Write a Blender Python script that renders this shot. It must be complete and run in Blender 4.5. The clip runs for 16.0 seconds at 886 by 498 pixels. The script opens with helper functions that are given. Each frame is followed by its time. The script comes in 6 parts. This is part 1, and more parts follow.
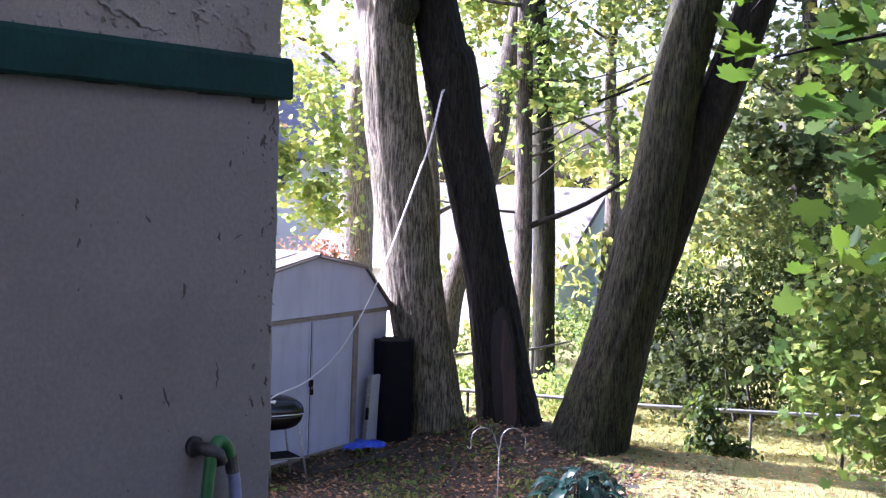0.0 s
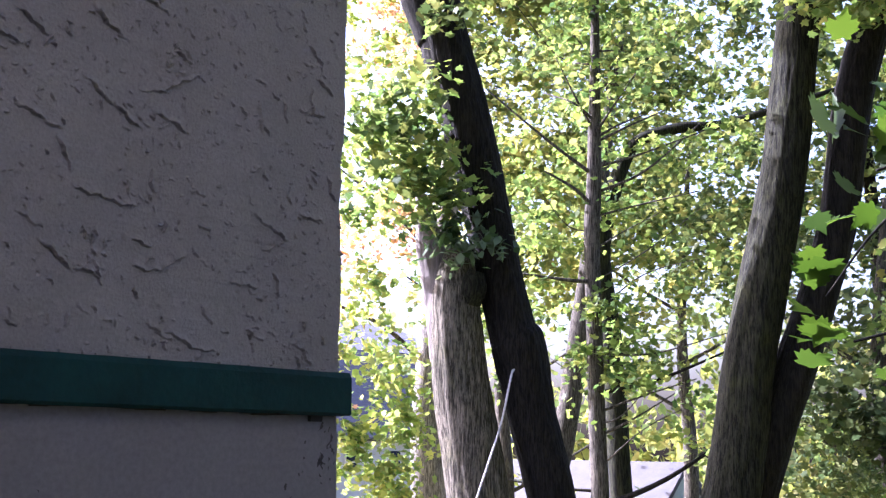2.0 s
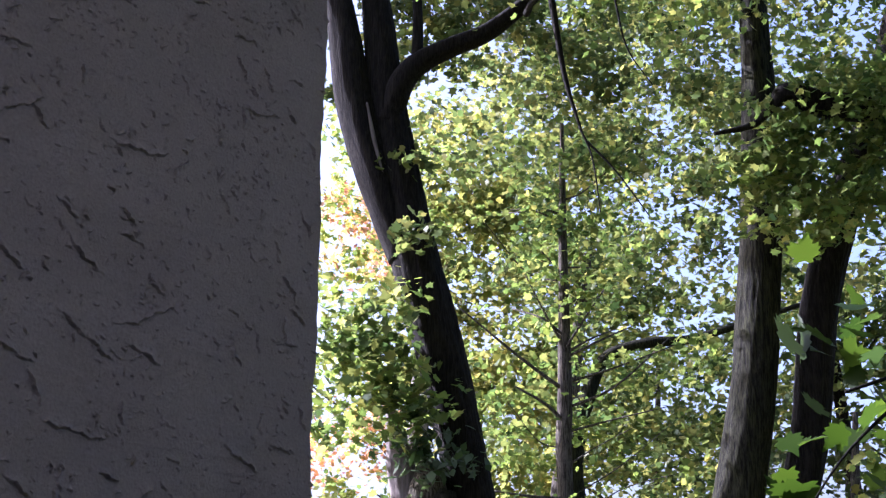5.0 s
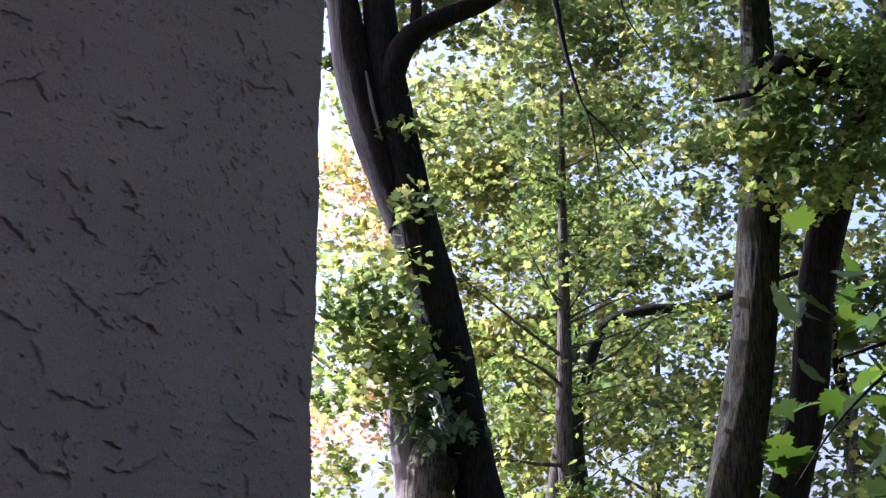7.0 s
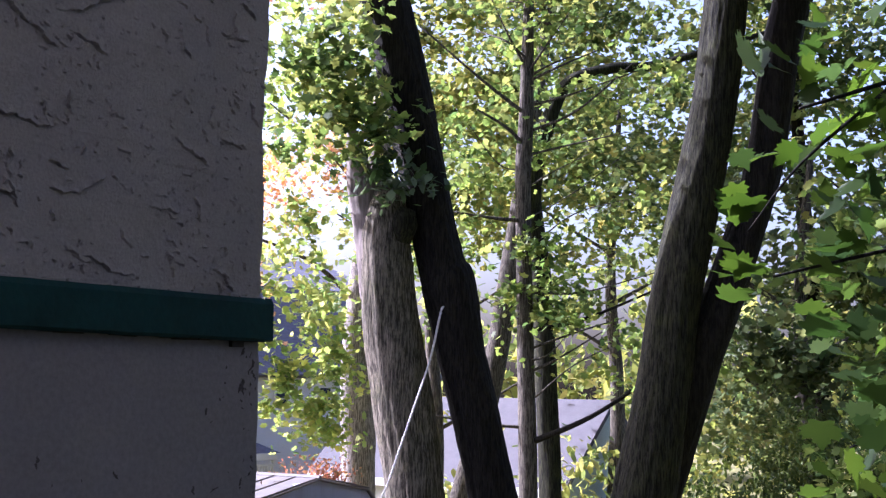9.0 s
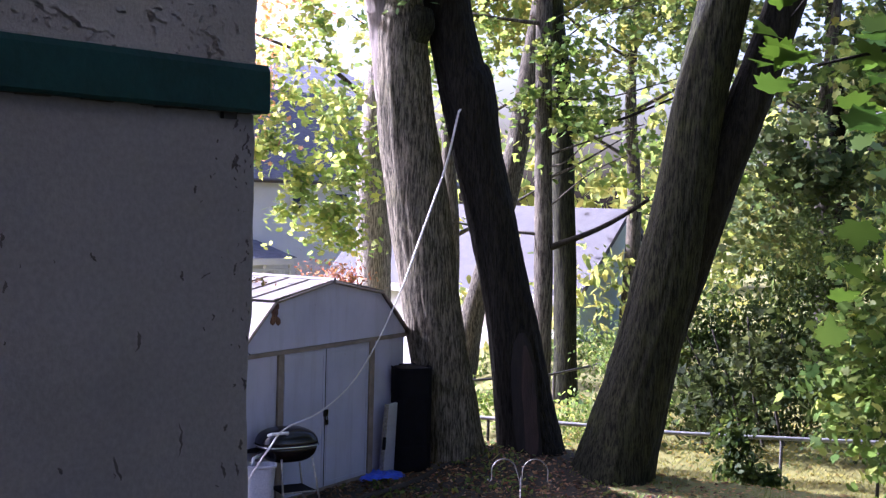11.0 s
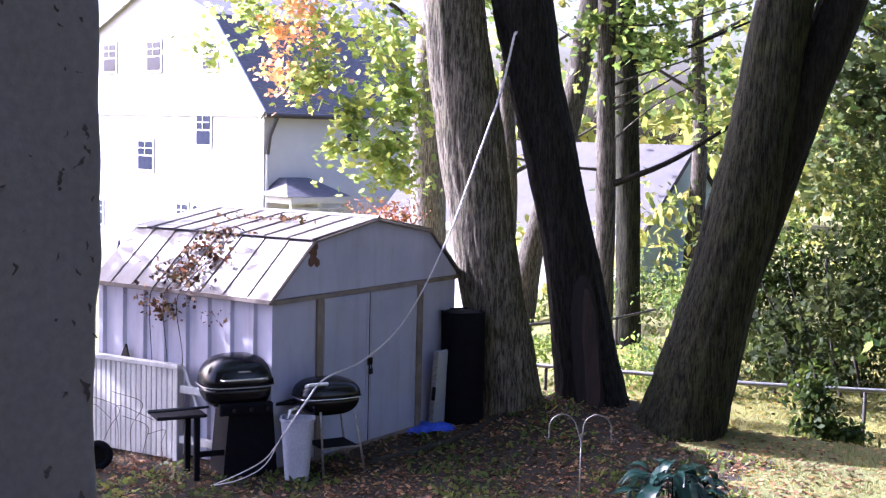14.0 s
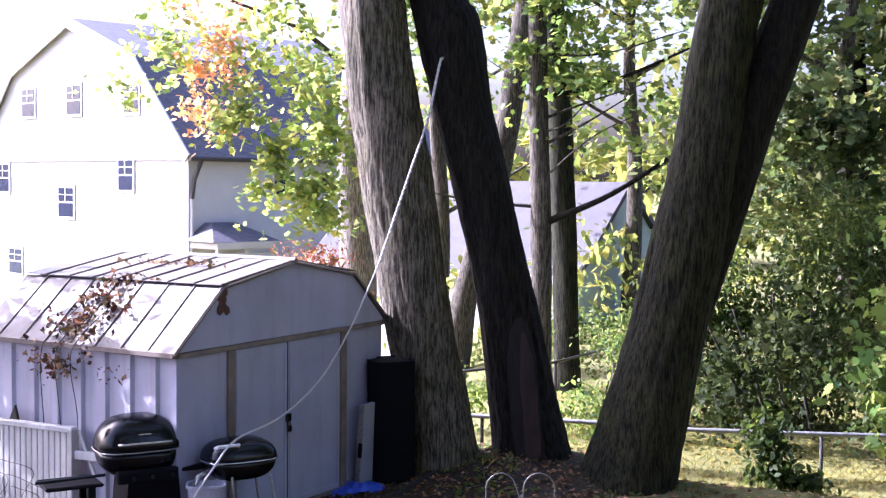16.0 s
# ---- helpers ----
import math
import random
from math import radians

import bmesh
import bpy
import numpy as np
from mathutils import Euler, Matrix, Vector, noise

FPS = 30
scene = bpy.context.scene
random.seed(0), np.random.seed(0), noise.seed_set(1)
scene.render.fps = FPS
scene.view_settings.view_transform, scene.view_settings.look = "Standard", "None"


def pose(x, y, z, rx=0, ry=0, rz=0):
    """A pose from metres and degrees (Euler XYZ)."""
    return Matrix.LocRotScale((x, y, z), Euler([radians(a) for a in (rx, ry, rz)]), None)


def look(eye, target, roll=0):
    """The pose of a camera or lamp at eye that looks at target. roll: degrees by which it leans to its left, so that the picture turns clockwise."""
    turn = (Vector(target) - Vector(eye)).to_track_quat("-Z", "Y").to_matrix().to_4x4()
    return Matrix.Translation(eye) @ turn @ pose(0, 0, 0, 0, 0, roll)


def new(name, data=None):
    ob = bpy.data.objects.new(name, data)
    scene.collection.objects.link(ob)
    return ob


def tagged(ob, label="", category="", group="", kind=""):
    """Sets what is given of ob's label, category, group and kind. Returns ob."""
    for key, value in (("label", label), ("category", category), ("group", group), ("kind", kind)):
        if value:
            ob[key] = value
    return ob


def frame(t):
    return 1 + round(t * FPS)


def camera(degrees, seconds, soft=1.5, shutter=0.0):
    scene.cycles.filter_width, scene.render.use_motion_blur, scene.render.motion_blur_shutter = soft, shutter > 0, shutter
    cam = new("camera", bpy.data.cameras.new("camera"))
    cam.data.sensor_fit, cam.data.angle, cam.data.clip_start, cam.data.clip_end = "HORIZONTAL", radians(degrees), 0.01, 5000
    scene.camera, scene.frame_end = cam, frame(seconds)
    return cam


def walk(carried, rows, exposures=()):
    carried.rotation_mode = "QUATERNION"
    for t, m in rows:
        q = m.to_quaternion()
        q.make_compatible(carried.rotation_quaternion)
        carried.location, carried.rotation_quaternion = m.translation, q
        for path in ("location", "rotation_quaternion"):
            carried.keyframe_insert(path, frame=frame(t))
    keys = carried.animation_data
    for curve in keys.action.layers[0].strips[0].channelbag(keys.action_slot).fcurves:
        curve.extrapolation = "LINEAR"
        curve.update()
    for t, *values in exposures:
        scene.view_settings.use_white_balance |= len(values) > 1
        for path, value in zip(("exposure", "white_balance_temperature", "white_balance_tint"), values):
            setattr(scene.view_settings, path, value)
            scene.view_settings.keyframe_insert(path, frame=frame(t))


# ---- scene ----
cam = camera(38.0, 16.0, soft=1.3)
PATH = [
    (0, (-0.006, -0.129, 3.08), (-0.006, 1.868, 2.968), 2.1),
    (0.5, (-0.01, 0.025, 3.111), (-0.055, 2.024, 3.083), 1.3),
    (1, (-0.007, 0.03, 3.128), (-0.087, 2.026, 3.229), 0.5),
    (1.5, (-0.002, 0.018, 3.148), (-0.101, 2.005, 3.355), 0.7),
    (2, (0.003, 0.009, 3.166), (-0.116, 1.981, 3.474), 0.7),
    (2.5, (0.008, -0.001, 3.173), (-0.107, 1.961, 3.54), 0.6),
    (3, (0.017, -0.01, 3.177), (-0.085, 1.947, 3.575), 0.1),
    (3.5, (0.018, -0.01, 3.176), (-0.081, 1.946, 3.584), 0.1),
    (4, (0.008, 0.001, 3.183), (-0.082, 1.952, 3.616), 0.5),
    (4.5, (0.001, -0.01, 3.193), (-0.076, 1.917, 3.724), 0.4),
    (5.7, (0.002, -0.008, 3.194), (-0.072, 1.866, 3.888), 0.1),
    (6.8, (0.002, -0.007, 3.194), (-0.071, 1.899, 3.797), -0.2),
    (7, (0.01, -0.045, 3.186), (-0.063, 1.866, 3.769), -0.0),
    (7.5, (0.013, -0.049, 3.178), (-0.047, 1.884, 3.688), 0.6),
    (8, (0.01, -0.019, 3.17), (-0.043, 1.933, 3.602), 0.5),
    (8.5, (0.011, 0.002, 3.16), (-0.024, 1.973, 3.498), 0.7),
    (9, (0.022, 0.009, 3.142), (0.009, 1.998, 3.358), 0.9),
    (9.5, (0.02, 0.044, 3.127), (0.001, 2.043, 3.202), 1.4),
    (10, (0.043, 0.009, 3.107), (0.024, 2.009, 3.074), 1.7),
    (10.2, (0.019, 0.074, 3.109), (-0.001, 2.072, 3.031), 2.0),
    (12.3, (0.061, 0.544, 3.047), (-0.009, 2.541, 2.965), 0.3),
    (12.5, (0.071, 0.629, 3.047), (-0.012, 2.625, 2.944), 0.5),
    (12.8, (0.07, 0.757, 3.034), (-0.011, 2.753, 2.937), 0.1),
    (13, (0.055, 0.893, 3.02), (-0.028, 2.89, 2.94), -0.3),
    (13.3, (0.037, 1.027, 3.01), (0.003, 3.023, 2.898), -0.2),
    (13.5, (0.055, 1.091, 3.098), (0.036, 3.081, 2.898), -0.4),
    (13.7, (0.052, 1.203, 3.051), (-0.04, 3.197, 2.916), 0.8),
    (14, (0.056, 1.378, 3.001), (-0.066, 3.367, 2.825), 1.4),
    (14.4, (0.065, 1.53, 2.983), (0.065, 3.526, 2.853), 0.4),
    (14.5, (0.08, 1.607, 2.97), (0.112, 3.599, 2.791), 0.8),
    (15, (0.122, 1.923, 2.971), (0.098, 3.918, 2.832), 0.9),
    (15.2, (0.117, 2.002, 2.956), (0.073, 3.992, 2.757), 1.2),
    (15.5, (0.131, 2.191, 2.956), (0.087, 4.177, 2.724), -0.2),
    (16, (0.101, 2.388, 2.909), (0.078, 4.385, 2.802), 0.5),
]
walk(cam, [(t, look(eye, target, roll)) for t, eye, target, roll in PATH],
     exposures=[(t, e, 5200, 36) for t, e in ((0, 3.08), (1.0, 3.0), (2.0, 2.68), (3.5, 2.18), (4.5, 1.9), (7.0, 1.83), (9.0, 2.0), (10.0, 2.08), (10.2, 2.13), (12.5, 2.63), (13.5, 2.65), (14.5, 2.47), (16.0, 2.46))])

# ---- light ----
SUN_AZ, SUN_EL = (-0.955, 0.30), 35.0      # towards the sun, on the plan; its height in degrees
world = bpy.data.worlds.new("sky")
scene.world = world
world.use_nodes = True
wn_ = world.node_tree
sky = wn_.nodes.new("ShaderNodeTexSky")
sky.sky_type, sky.sun_disc = "NISHITA", False
sky.sun_elevation, sky.sun_rotation = radians(SUN_EL), math.atan2(SUN_AZ[0], SUN_AZ[1])
sky.air_density, sky.dust_density = 1.0, 7.0
wn_.links.new(sky.outputs[0], wn_.nodes["Background"].inputs[0])
wn_.nodes["Background"].inputs[1].default_value = 0.12
sun = new("sun", bpy.data.lights.new("sun", "SUN"))
sun.data.energy, sun.data.angle, sun.data.color = 5.0, radians(0.55), (1.0, 0.95, 0.86)
sun.matrix_world = look((SUN_AZ[0] * 40, SUN_AZ[1] * 40, 40 * math.tan(radians(SUN_EL))), (0, 0, 0))


# ---- materials ----
def ramp(nt, fac, stops):
    r = nt.nodes.new("ShaderNodeValToRGB")
    els = r.color_ramp.elements
    while len(els) < len(stops):
        els.new(0.5)
    for e, (p, c) in zip(els, stops):
        e.position, e.color = p, (*c, 1)
    nt.links.new(fac, r.inputs[0])
    return r.outputs[0]


def noise_tex(nt, scale, detail=4, rough=0.6, stretch=(1, 1, 1), vec=None):
    n = nt.nodes.new("ShaderNodeTexNoise")
    n.inputs["Scale"].default_value, n.inputs["Detail"].default_value, n.inputs["Roughness"].default_value = scale, detail, rough
    m = nt.nodes.new("ShaderNodeMapping")
    m.inputs["Scale"].default_value = stretch
    if vec is None:
        vec = nt.nodes.new("ShaderNodeTexCoord").outputs["Object"]
    nt.links.new(vec, m.inputs[0])
    nt.links.new(m.outputs[0], n.inputs["Vector"])
    return n.outputs["Fac"]


def mix(nt, fac, a, b, blend="MIX"):
    m = nt.nodes.new("ShaderNodeMix")
    m.data_type, m.blend_type = "RGBA", blend
    for sock, v in ((m.inputs[0], fac), (m.inputs[6], a), (m.inputs[7], b)):
        if isinstance(v, (int, float)):
            sock.default_value = v
        elif isinstance(v, tuple):
            sock.default_value = (*v, 1)
        else:
            nt.links.new(v, sock)
    return m.outputs[2]


def surface(name, base, dark=None, scale=6, rough=0.7, metal=0.0, spec=0.5, bump=0.2, fine=60, stretch=(1, 1, 1), spots=None, spot_scale=9, spot_at=0.62):
    """Plain surface with a coarse tone, a fine grain, and spots of wear."""
    mat = bpy.data.materials.new(name)
    mat.use_nodes = True
    nt = mat.node_tree
    b = nt.nodes["Principled BSDF"]
    dark = dark or tuple(c * 0.72 for c in base)
    col = ramp(nt, noise_tex(nt, scale, 5, 0.62, stretch), [(0.32, dark), (0.66, base)])
    grain = noise_tex(nt, fine, 4, 0.6, stretch)
    col = mix(nt, 0.5, col, ramp(nt, grain, [(0.3, (0.55, 0.55, 0.55)), (0.7, (1, 1, 1))]), "MULTIPLY")
    if spots:
        col = mix(nt, ramp(nt, noise_tex(nt, spot_scale, 6, 0.7), [(spot_at, (0, 0, 0)), (spot_at + 0.06, (1, 1, 1))]), col, spots)
    nt.links.new(col, b.inputs["Base Color"])
    b.inputs["Roughness"].default_value, b.inputs["Metallic"].default_value = rough, metal
    b.inputs["Specular IOR Level"].default_value = spec
    if bump:
        k = nt.nodes.new("ShaderNodeBump")
        k.inputs["Strength"].default_value, k.inputs["Distance"].default_value = bump, 0.01
        nt.links.new(grain, k.inputs["Height"])
        nt.links.new(k.outputs[0], b.inputs["Normal"])
    return mat


def steel_sheet(name, base, dark, dirt):
    """Painted steel that has weathered: soft blotches, grime that has run down, specks of rust."""
    mat = bpy.data.materials.new(name)
    mat.use_nodes = True
    nt = mat.node_tree
    b = nt.nodes["Principled BSDF"]
    col = ramp(nt, noise_tex(nt, 1.7, 4, 0.6), [(0.35, dark), (0.65, base)])
    col = mix(nt, ramp(nt, noise_tex(nt, 7, 5, 0.65, (1, 1, 0.12)), [(0.5, (0, 0, 0)), (0.72, (0.55, 0.55, 0.55))]), col, dirt)
    col = mix(nt, ramp(nt, noise_tex(nt, 11, 6, 0.75), [(0.66, (0, 0, 0)), (0.72, (0.7, 0.7, 0.7))]), col, (0.15, 0.10, 0.075))
    nt.links.new(col, b.inputs["Base Color"])
    b.inputs["Roughness"].default_value = 0.55
    k = nt.nodes.new("ShaderNodeBump")
    k.inputs["Strength"].default_value, k.inputs["Distance"].default_value = 0.25, 0.02
    nt.links.new(noise_tex(nt, 5, 3, 0.5), k.inputs["Height"])
    nt.links.new(k.outputs[0], b.inputs["Normal"])
    return mat


def bark(name, base, dark, moss=None):
    """Ridged bark: broken upright furrows, finer cracks within them, and patches of moss."""
    mat = bpy.data.materials.new(name)
    mat.use_nodes = True
    nt = mat.node_tree
    b = nt.nodes["Principled BSDF"]
    furrow = noise_tex(nt, 25, 3, 0.55, (1.9, 1.9, 0.2))
    crack = noise_tex(nt, 52, 4, 0.65, (1.8, 1.8, 0.4))
    relief = mix(nt, 0.35, furrow, crack)
    col = ramp(nt, relief, [(0.42, dark), (0.50, tuple(c * 0.55 for c in base)), (0.60, base)])
    col = mix(nt, 0.6, col, ramp(nt, noise_tex(nt, 2.2, 4), [(0.3, (0.5, 0.5, 0.5)), (0.7, (1.15, 1.1, 1.05))]), "MULTIPLY")
    if moss:
        col = mix(nt, ramp(nt, noise_tex(nt, 3.1, 5, 0.7), [(0.5, (0, 0, 0)), (0.68, (0.6, 0.6, 0.6))]), col, mix(nt, 1.0, moss, ramp(nt, relief, [(0.42, (0.25, 0.25, 0.25)), (0.56, (1, 1, 1))]), "MULTIPLY"))
    nt.links.new(col, b.inputs["Base Color"])
    b.inputs["Roughness"].default_value = 0.95
    b.inputs["Specular IOR Level"].default_value = 0.2
    k = nt.nodes.new("ShaderNodeBump")
    k.inputs["Strength"].default_value, k.inputs["Distance"].default_value = 1.0, 0.018
    nt.links.new(relief, k.inputs["Height"])
    nt.links.new(k.outputs[0], b.inputs["Normal"])
    return mat


def leafage(name, tones, through_part=0.55, rough=0.5):
    """Leaves: each takes its own tone; thin, so that light passes."""
    mat = bpy.data.materials.new(name)
    mat.use_nodes = True
    nt = mat.node_tree
    b, out = nt.nodes["Principled BSDF"], nt.nodes["Material Output"]
    rnd = nt.nodes.new("ShaderNodeNewGeometry").outputs["Random Per Island"]
    col = ramp(nt, rnd, [(i / max(1, len(tones) - 1), c) for i, c in enumerate(tones)])
    # Lit and shaded clumps are put into the colour by broad noise.
    col = mix(nt, 1.0, col, ramp(nt, noise_tex(nt, 1.1, 3, 0.6), [(0.32, (0.55, 0.6, 0.6)), (0.5, (1.0, 1.0, 1.0)), (0.68, (1.5, 1.35, 1.2))]), "MULTIPLY")
    nt.links.new(col, b.inputs["Base Color"])
    b.inputs["Roughness"].default_value = rough
    b.inputs["Specular IOR Level"].default_value = 0.18
    tr = nt.nodes.new("ShaderNodeBsdfTranslucent")
    gain = nt.nodes.new("ShaderNodeVectorMath")
    gain.operation = "SCALE"
    gain.inputs["Scale"].default_value = 1.85
    nt.links.new(mix(nt, 1.0, col, (1.12, 1.0, 0.92), "MULTIPLY"), gain.inputs[0])
    nt.links.new(gain.outputs[0], tr.inputs[0])
    ms = nt.nodes.new("ShaderNodeMixShader")
    ms.inputs[0].default_value = through_part
    nt.links.new(b.outputs[0], ms.inputs[1])
    nt.links.new(tr.outputs[0], ms.inputs[2])
    nt.links.new(ms.outputs[0], out.inputs[0])
    return mat


M = {}
M["stucco"] = surface("stucco", (0.252, 0.238, 0.222), (0.212, 0.199, 0.186), 3.5, 0.9, spec=0.3, bump=0.35, fine=160)
M["old_paint"] = surface("old_paint", (0.176, 0.166, 0.163), (0.142, 0.134, 0.131), 2.5, 0.8, bump=0.2, fine=90, spots=(0.13, 0.12, 0.115), spot_scale=26, spot_at=0.70)
M["green_paint"] = surface("green_paint", (0.004, 0.036, 0.034), (0.002, 0.02, 0.02), 7, 0.75, spec=0.2, bump=0.25, fine=60, stretch=(1, 1, 1))
M["dark_gap"] = surface("dark_gap", (0.03, 0.028, 0.026), None, 12, 0.9)
M["bare_render"] = surface("bare_render", (0.07, 0.062, 0.058), None, 12, 0.9)
M["brass"] = surface("weathered_brass", (0.10, 0.10, 0.11), (0.04, 0.04, 0.045), 30, 0.5, 0.7)
M["hose_green"] = surface("hose_green", (0.006, 0.12, 0.026), (0.004, 0.085, 0.022), 20, 0.4, bump=0.1)
M["hose_blue"] = surface("hose_blue", (0.18, 0.205, 0.35), (0.14, 0.165, 0.28), 20, 0.45, bump=0.1)
M["bark_a"] = bark("bark_grey", (0.175, 0.157, 0.12), (0.03, 0.027, 0.02), (0.075, 0.075, 0.035))
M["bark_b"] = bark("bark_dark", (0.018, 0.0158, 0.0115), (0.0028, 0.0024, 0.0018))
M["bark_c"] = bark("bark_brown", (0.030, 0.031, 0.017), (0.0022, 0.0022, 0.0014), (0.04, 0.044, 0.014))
M["bark_thin"] = bark("bark_pale", (0.13, 0.117, 0.095), (0.022, 0.019, 0.015))
# Paler than the other barks: this trunk's sunlight is put into its colour.
M["bark_sun_pale"] = bark("bark_sun_pale", (0.36, 0.33, 0.31), (0.09, 0.08, 0.073))
# Near-black: the shade inside the rotten hollow is put into this colour.
M["hollow"] = surface("hollow_shade_patch", (0.012, 0.008, 0.007), (0.004, 0.003, 0.0026), 9, 0.95, bump=0.6, fine=40, stretch=(3, 3, 0.4))
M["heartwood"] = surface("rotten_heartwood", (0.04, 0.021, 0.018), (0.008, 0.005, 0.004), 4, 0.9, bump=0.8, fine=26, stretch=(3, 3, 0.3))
M["broken_wood"] = surface("broken_wood", (0.23, 0.195, 0.175), (0.09, 0.072, 0.062), 8, 0.9, bump=0.5, stretch=(3, 3, 0.4))
# Blue skylight on the walls is put into the lilac of these steels.
M["shed_wall"] = steel_sheet("shed_steel_painted", (0.40, 0.40, 0.53), (0.34, 0.34, 0.46), (0.27, 0.26, 0.32))
M["shed_side"] = steel_sheet("shed_ribbed_steel", (0.46, 0.45, 0.52), (0.36, 0.35, 0.42), (0.22, 0.20, 0.22))
M["shed_door"] = steel_sheet("shed_door_steel", (0.385, 0.39, 0.51), (0.33, 0.335, 0.45), (0.27, 0.26, 0.32))
M["shed_trim"] = surface("shed_trim", (0.24, 0.195, 0.165), (0.15, 0.12, 0.10), 6, 0.6, bump=0.1)
M["shed_roof"] = steel_sheet("shed_roof_steel", (0.145, 0.132, 0.128), (0.10, 0.09, 0.085), (0.07, 0.06, 0.052))
M["rust"] = surface("rust", (0.16, 0.075, 0.05), (0.06, 0.03, 0.022), 25, 0.9, bump=0.4)
M["black_enamel"] = surface("black_enamel", (0.004, 0.004, 0.006), (0.0025, 0.0025, 0.004), 8, 0.2, spec=0.35, bump=0.04)
M["black_plastic"] = surface("black_plastic", (0.0035, 0.0035, 0.007), (0.002, 0.002, 0.004), 12, 0.8, spec=0.15, bump=0.25, fine=50)
M["steel_tube"] = surface("steel_tube", (0.42, 0.4, 0.38), (0.22, 0.2, 0.19), 30, 0.45, 0.6, bump=0.05)
M["chrome"] = surface("chrome", (0.75, 0.75, 0.77), (0.6, 0.6, 0.62), 20, 0.25, 0.85, bump=0.02)
M["white_plastic"] = surface("white_plastic", (0.42, 0.43, 0.50), (0.34, 0.35, 0.42), 5, 0.5, bump=0.05)
M["white_wood"] = surface("white_fence_board", (0.64, 0.625, 0.60), (0.50, 0.485, 0.46), 4, 0.75, bump=0.2, stretch=(3, 3, 0.4), fine=50)
M["blue_tarp"] = surface("blue_tarp", (0.06, 0.12, 0.75), (0.03, 0.06, 0.45), 9, 0.4, bump=0.2)
M["rope"] = surface("rope", (0.68, 0.66, 0.66), (0.45, 0.43, 0.43), 60, 0.8, bump=0.4, fine=200)
M["log"] = surface("log_edging", (0.035, 0.028, 0.02), (0.014, 0.011, 0.008), 6, 0.95, bump=0.7, fine=30)
M["galv"] = surface("galvanised_steel", (0.33, 0.33, 0.33), (0.22, 0.22, 0.22), 15, 0.45, 0.5, bump=0.03)
# Much darker than the rail: the posts' shade is put into their colour.
M["post_steel"] = surface("shaded_post_steel", (0.035, 0.032, 0.028), (0.018, 0.016, 0.014), 20, 0.8, 0.0, bump=0.1)
M["hook_rod"] = surface("weathered_rod", (0.17, 0.165, 0.16), (0.06, 0.055, 0.05), 30, 0.45, 0.5, bump=0.05)
M["siding"] = surface("white_siding", (0.60, 0.59, 0.61), (0.54, 0.53, 0.55), 1.2, 0.7, bump=0.05)
M["slate"] = surface("slate_shingles", (0.105, 0.102, 0.128), (0.055, 0.053, 0.07), 4, 0.7, bump=0.4, fine=18, stretch=(1, 1, 4))
M["roof_pale"] = surface("weathered_shingles", (0.065, 0.063, 0.073), (0.05, 0.048, 0.057), 3, 0.85, bump=0.3, fine=25)
M["green_siding"] = surface("green_siding", (0.36, 0.42, 0.36), (0.30, 0.35, 0.30), 3, 0.8, bump=0.1)
M["glass"] = surface("window_glass", (0.03, 0.04, 0.07), (0.02, 0.025, 0.045), 2, 0.12, spec=0.3, bump=0.0)
M["pipe_dark"] = surface("gutter_dark", (0.06, 0.05, 0.05), None, 8, 0.5)
M["white_siding_trim"] = surface("white_enamel", (0.78, 0.77, 0.78), (0.66, 0.65, 0.66), 12, 0.35, bump=0.02)
M["umbrella"] = surface("umbrella_cloth", (0.05, 0.05, 0.12), None, 8, 0.9)

GREENS = [(0.0292, 0.0500, 0.0149), (0.0619, 0.1000, 0.0270), (0.1023, 0.1400, 0.0338), (0.0353, 0.0650, 0.0216), (0.1531, 0.1650, 0.0446), (0.0714, 0.1180, 0.0270)]
M["leaf_green"] = leafage("leaf_green", GREENS)
M["leaf_fresh"] = leafage("leaf_fresh", [(0.0730, 0.1350, 0.0286), (0.1250, 0.1900, 0.0377), (0.0361, 0.0750, 0.0221), (0.1883, 0.2250, 0.0559), (0.0519, 0.1000, 0.0286)])
M["leaf_near"] = leafage("leaf_near", [(0.0200, 0.0450, 0.0035), (0.0280, 0.0570, 0.0050), (0.0115, 0.0300, 0.0045), (0.0360, 0.0680, 0.0050), (0.0140, 0.0330, 0.0110)], 0.55)
M["leaf_yellow"] = leafage("leaf_yellow", [(0.14, 0.235, 0.05), (0.20, 0.28, 0.065), (0.28, 0.31, 0.08), (0.10, 0.19, 0.045), (0.24, 0.27, 0.085), (0.085, 0.155, 0.04)], 0.6)
M["leaf_woods"] = leafage("leaf_woods", [(0.11, 0.165, 0.035), (0.17, 0.21, 0.045), (0.24, 0.245, 0.06), (0.08, 0.135, 0.032), (0.20, 0.20, 0.06), (0.065, 0.11, 0.028)])
M["leaf_orange"] = leafage("leaf_orange", [(0.42, 0.22, 0.13), (0.36, 0.29, 0.08), (0.46, 0.21, 0.16), (0.27, 0.29, 0.06), (0.48, 0.25, 0.19), (0.40, 0.27, 0.10)], 0.6)
M["leaf_red"] = leafage("leaf_red", [(0.27, 0.11, 0.07), (0.22, 0.09, 0.06), (0.28, 0.15, 0.085), (0.18, 0.10, 0.06), (0.2, 0.15, 0.05)])
M["leaf_dark"] = leafage("leaf_dark", [(0.0353, 0.0630, 0.0247), (0.0754, 0.1115, 0.0338), (0.1107, 0.1406, 0.0481), (0.0451, 0.0776, 0.0338), (0.1501, 0.1600, 0.0728)], 0.5)
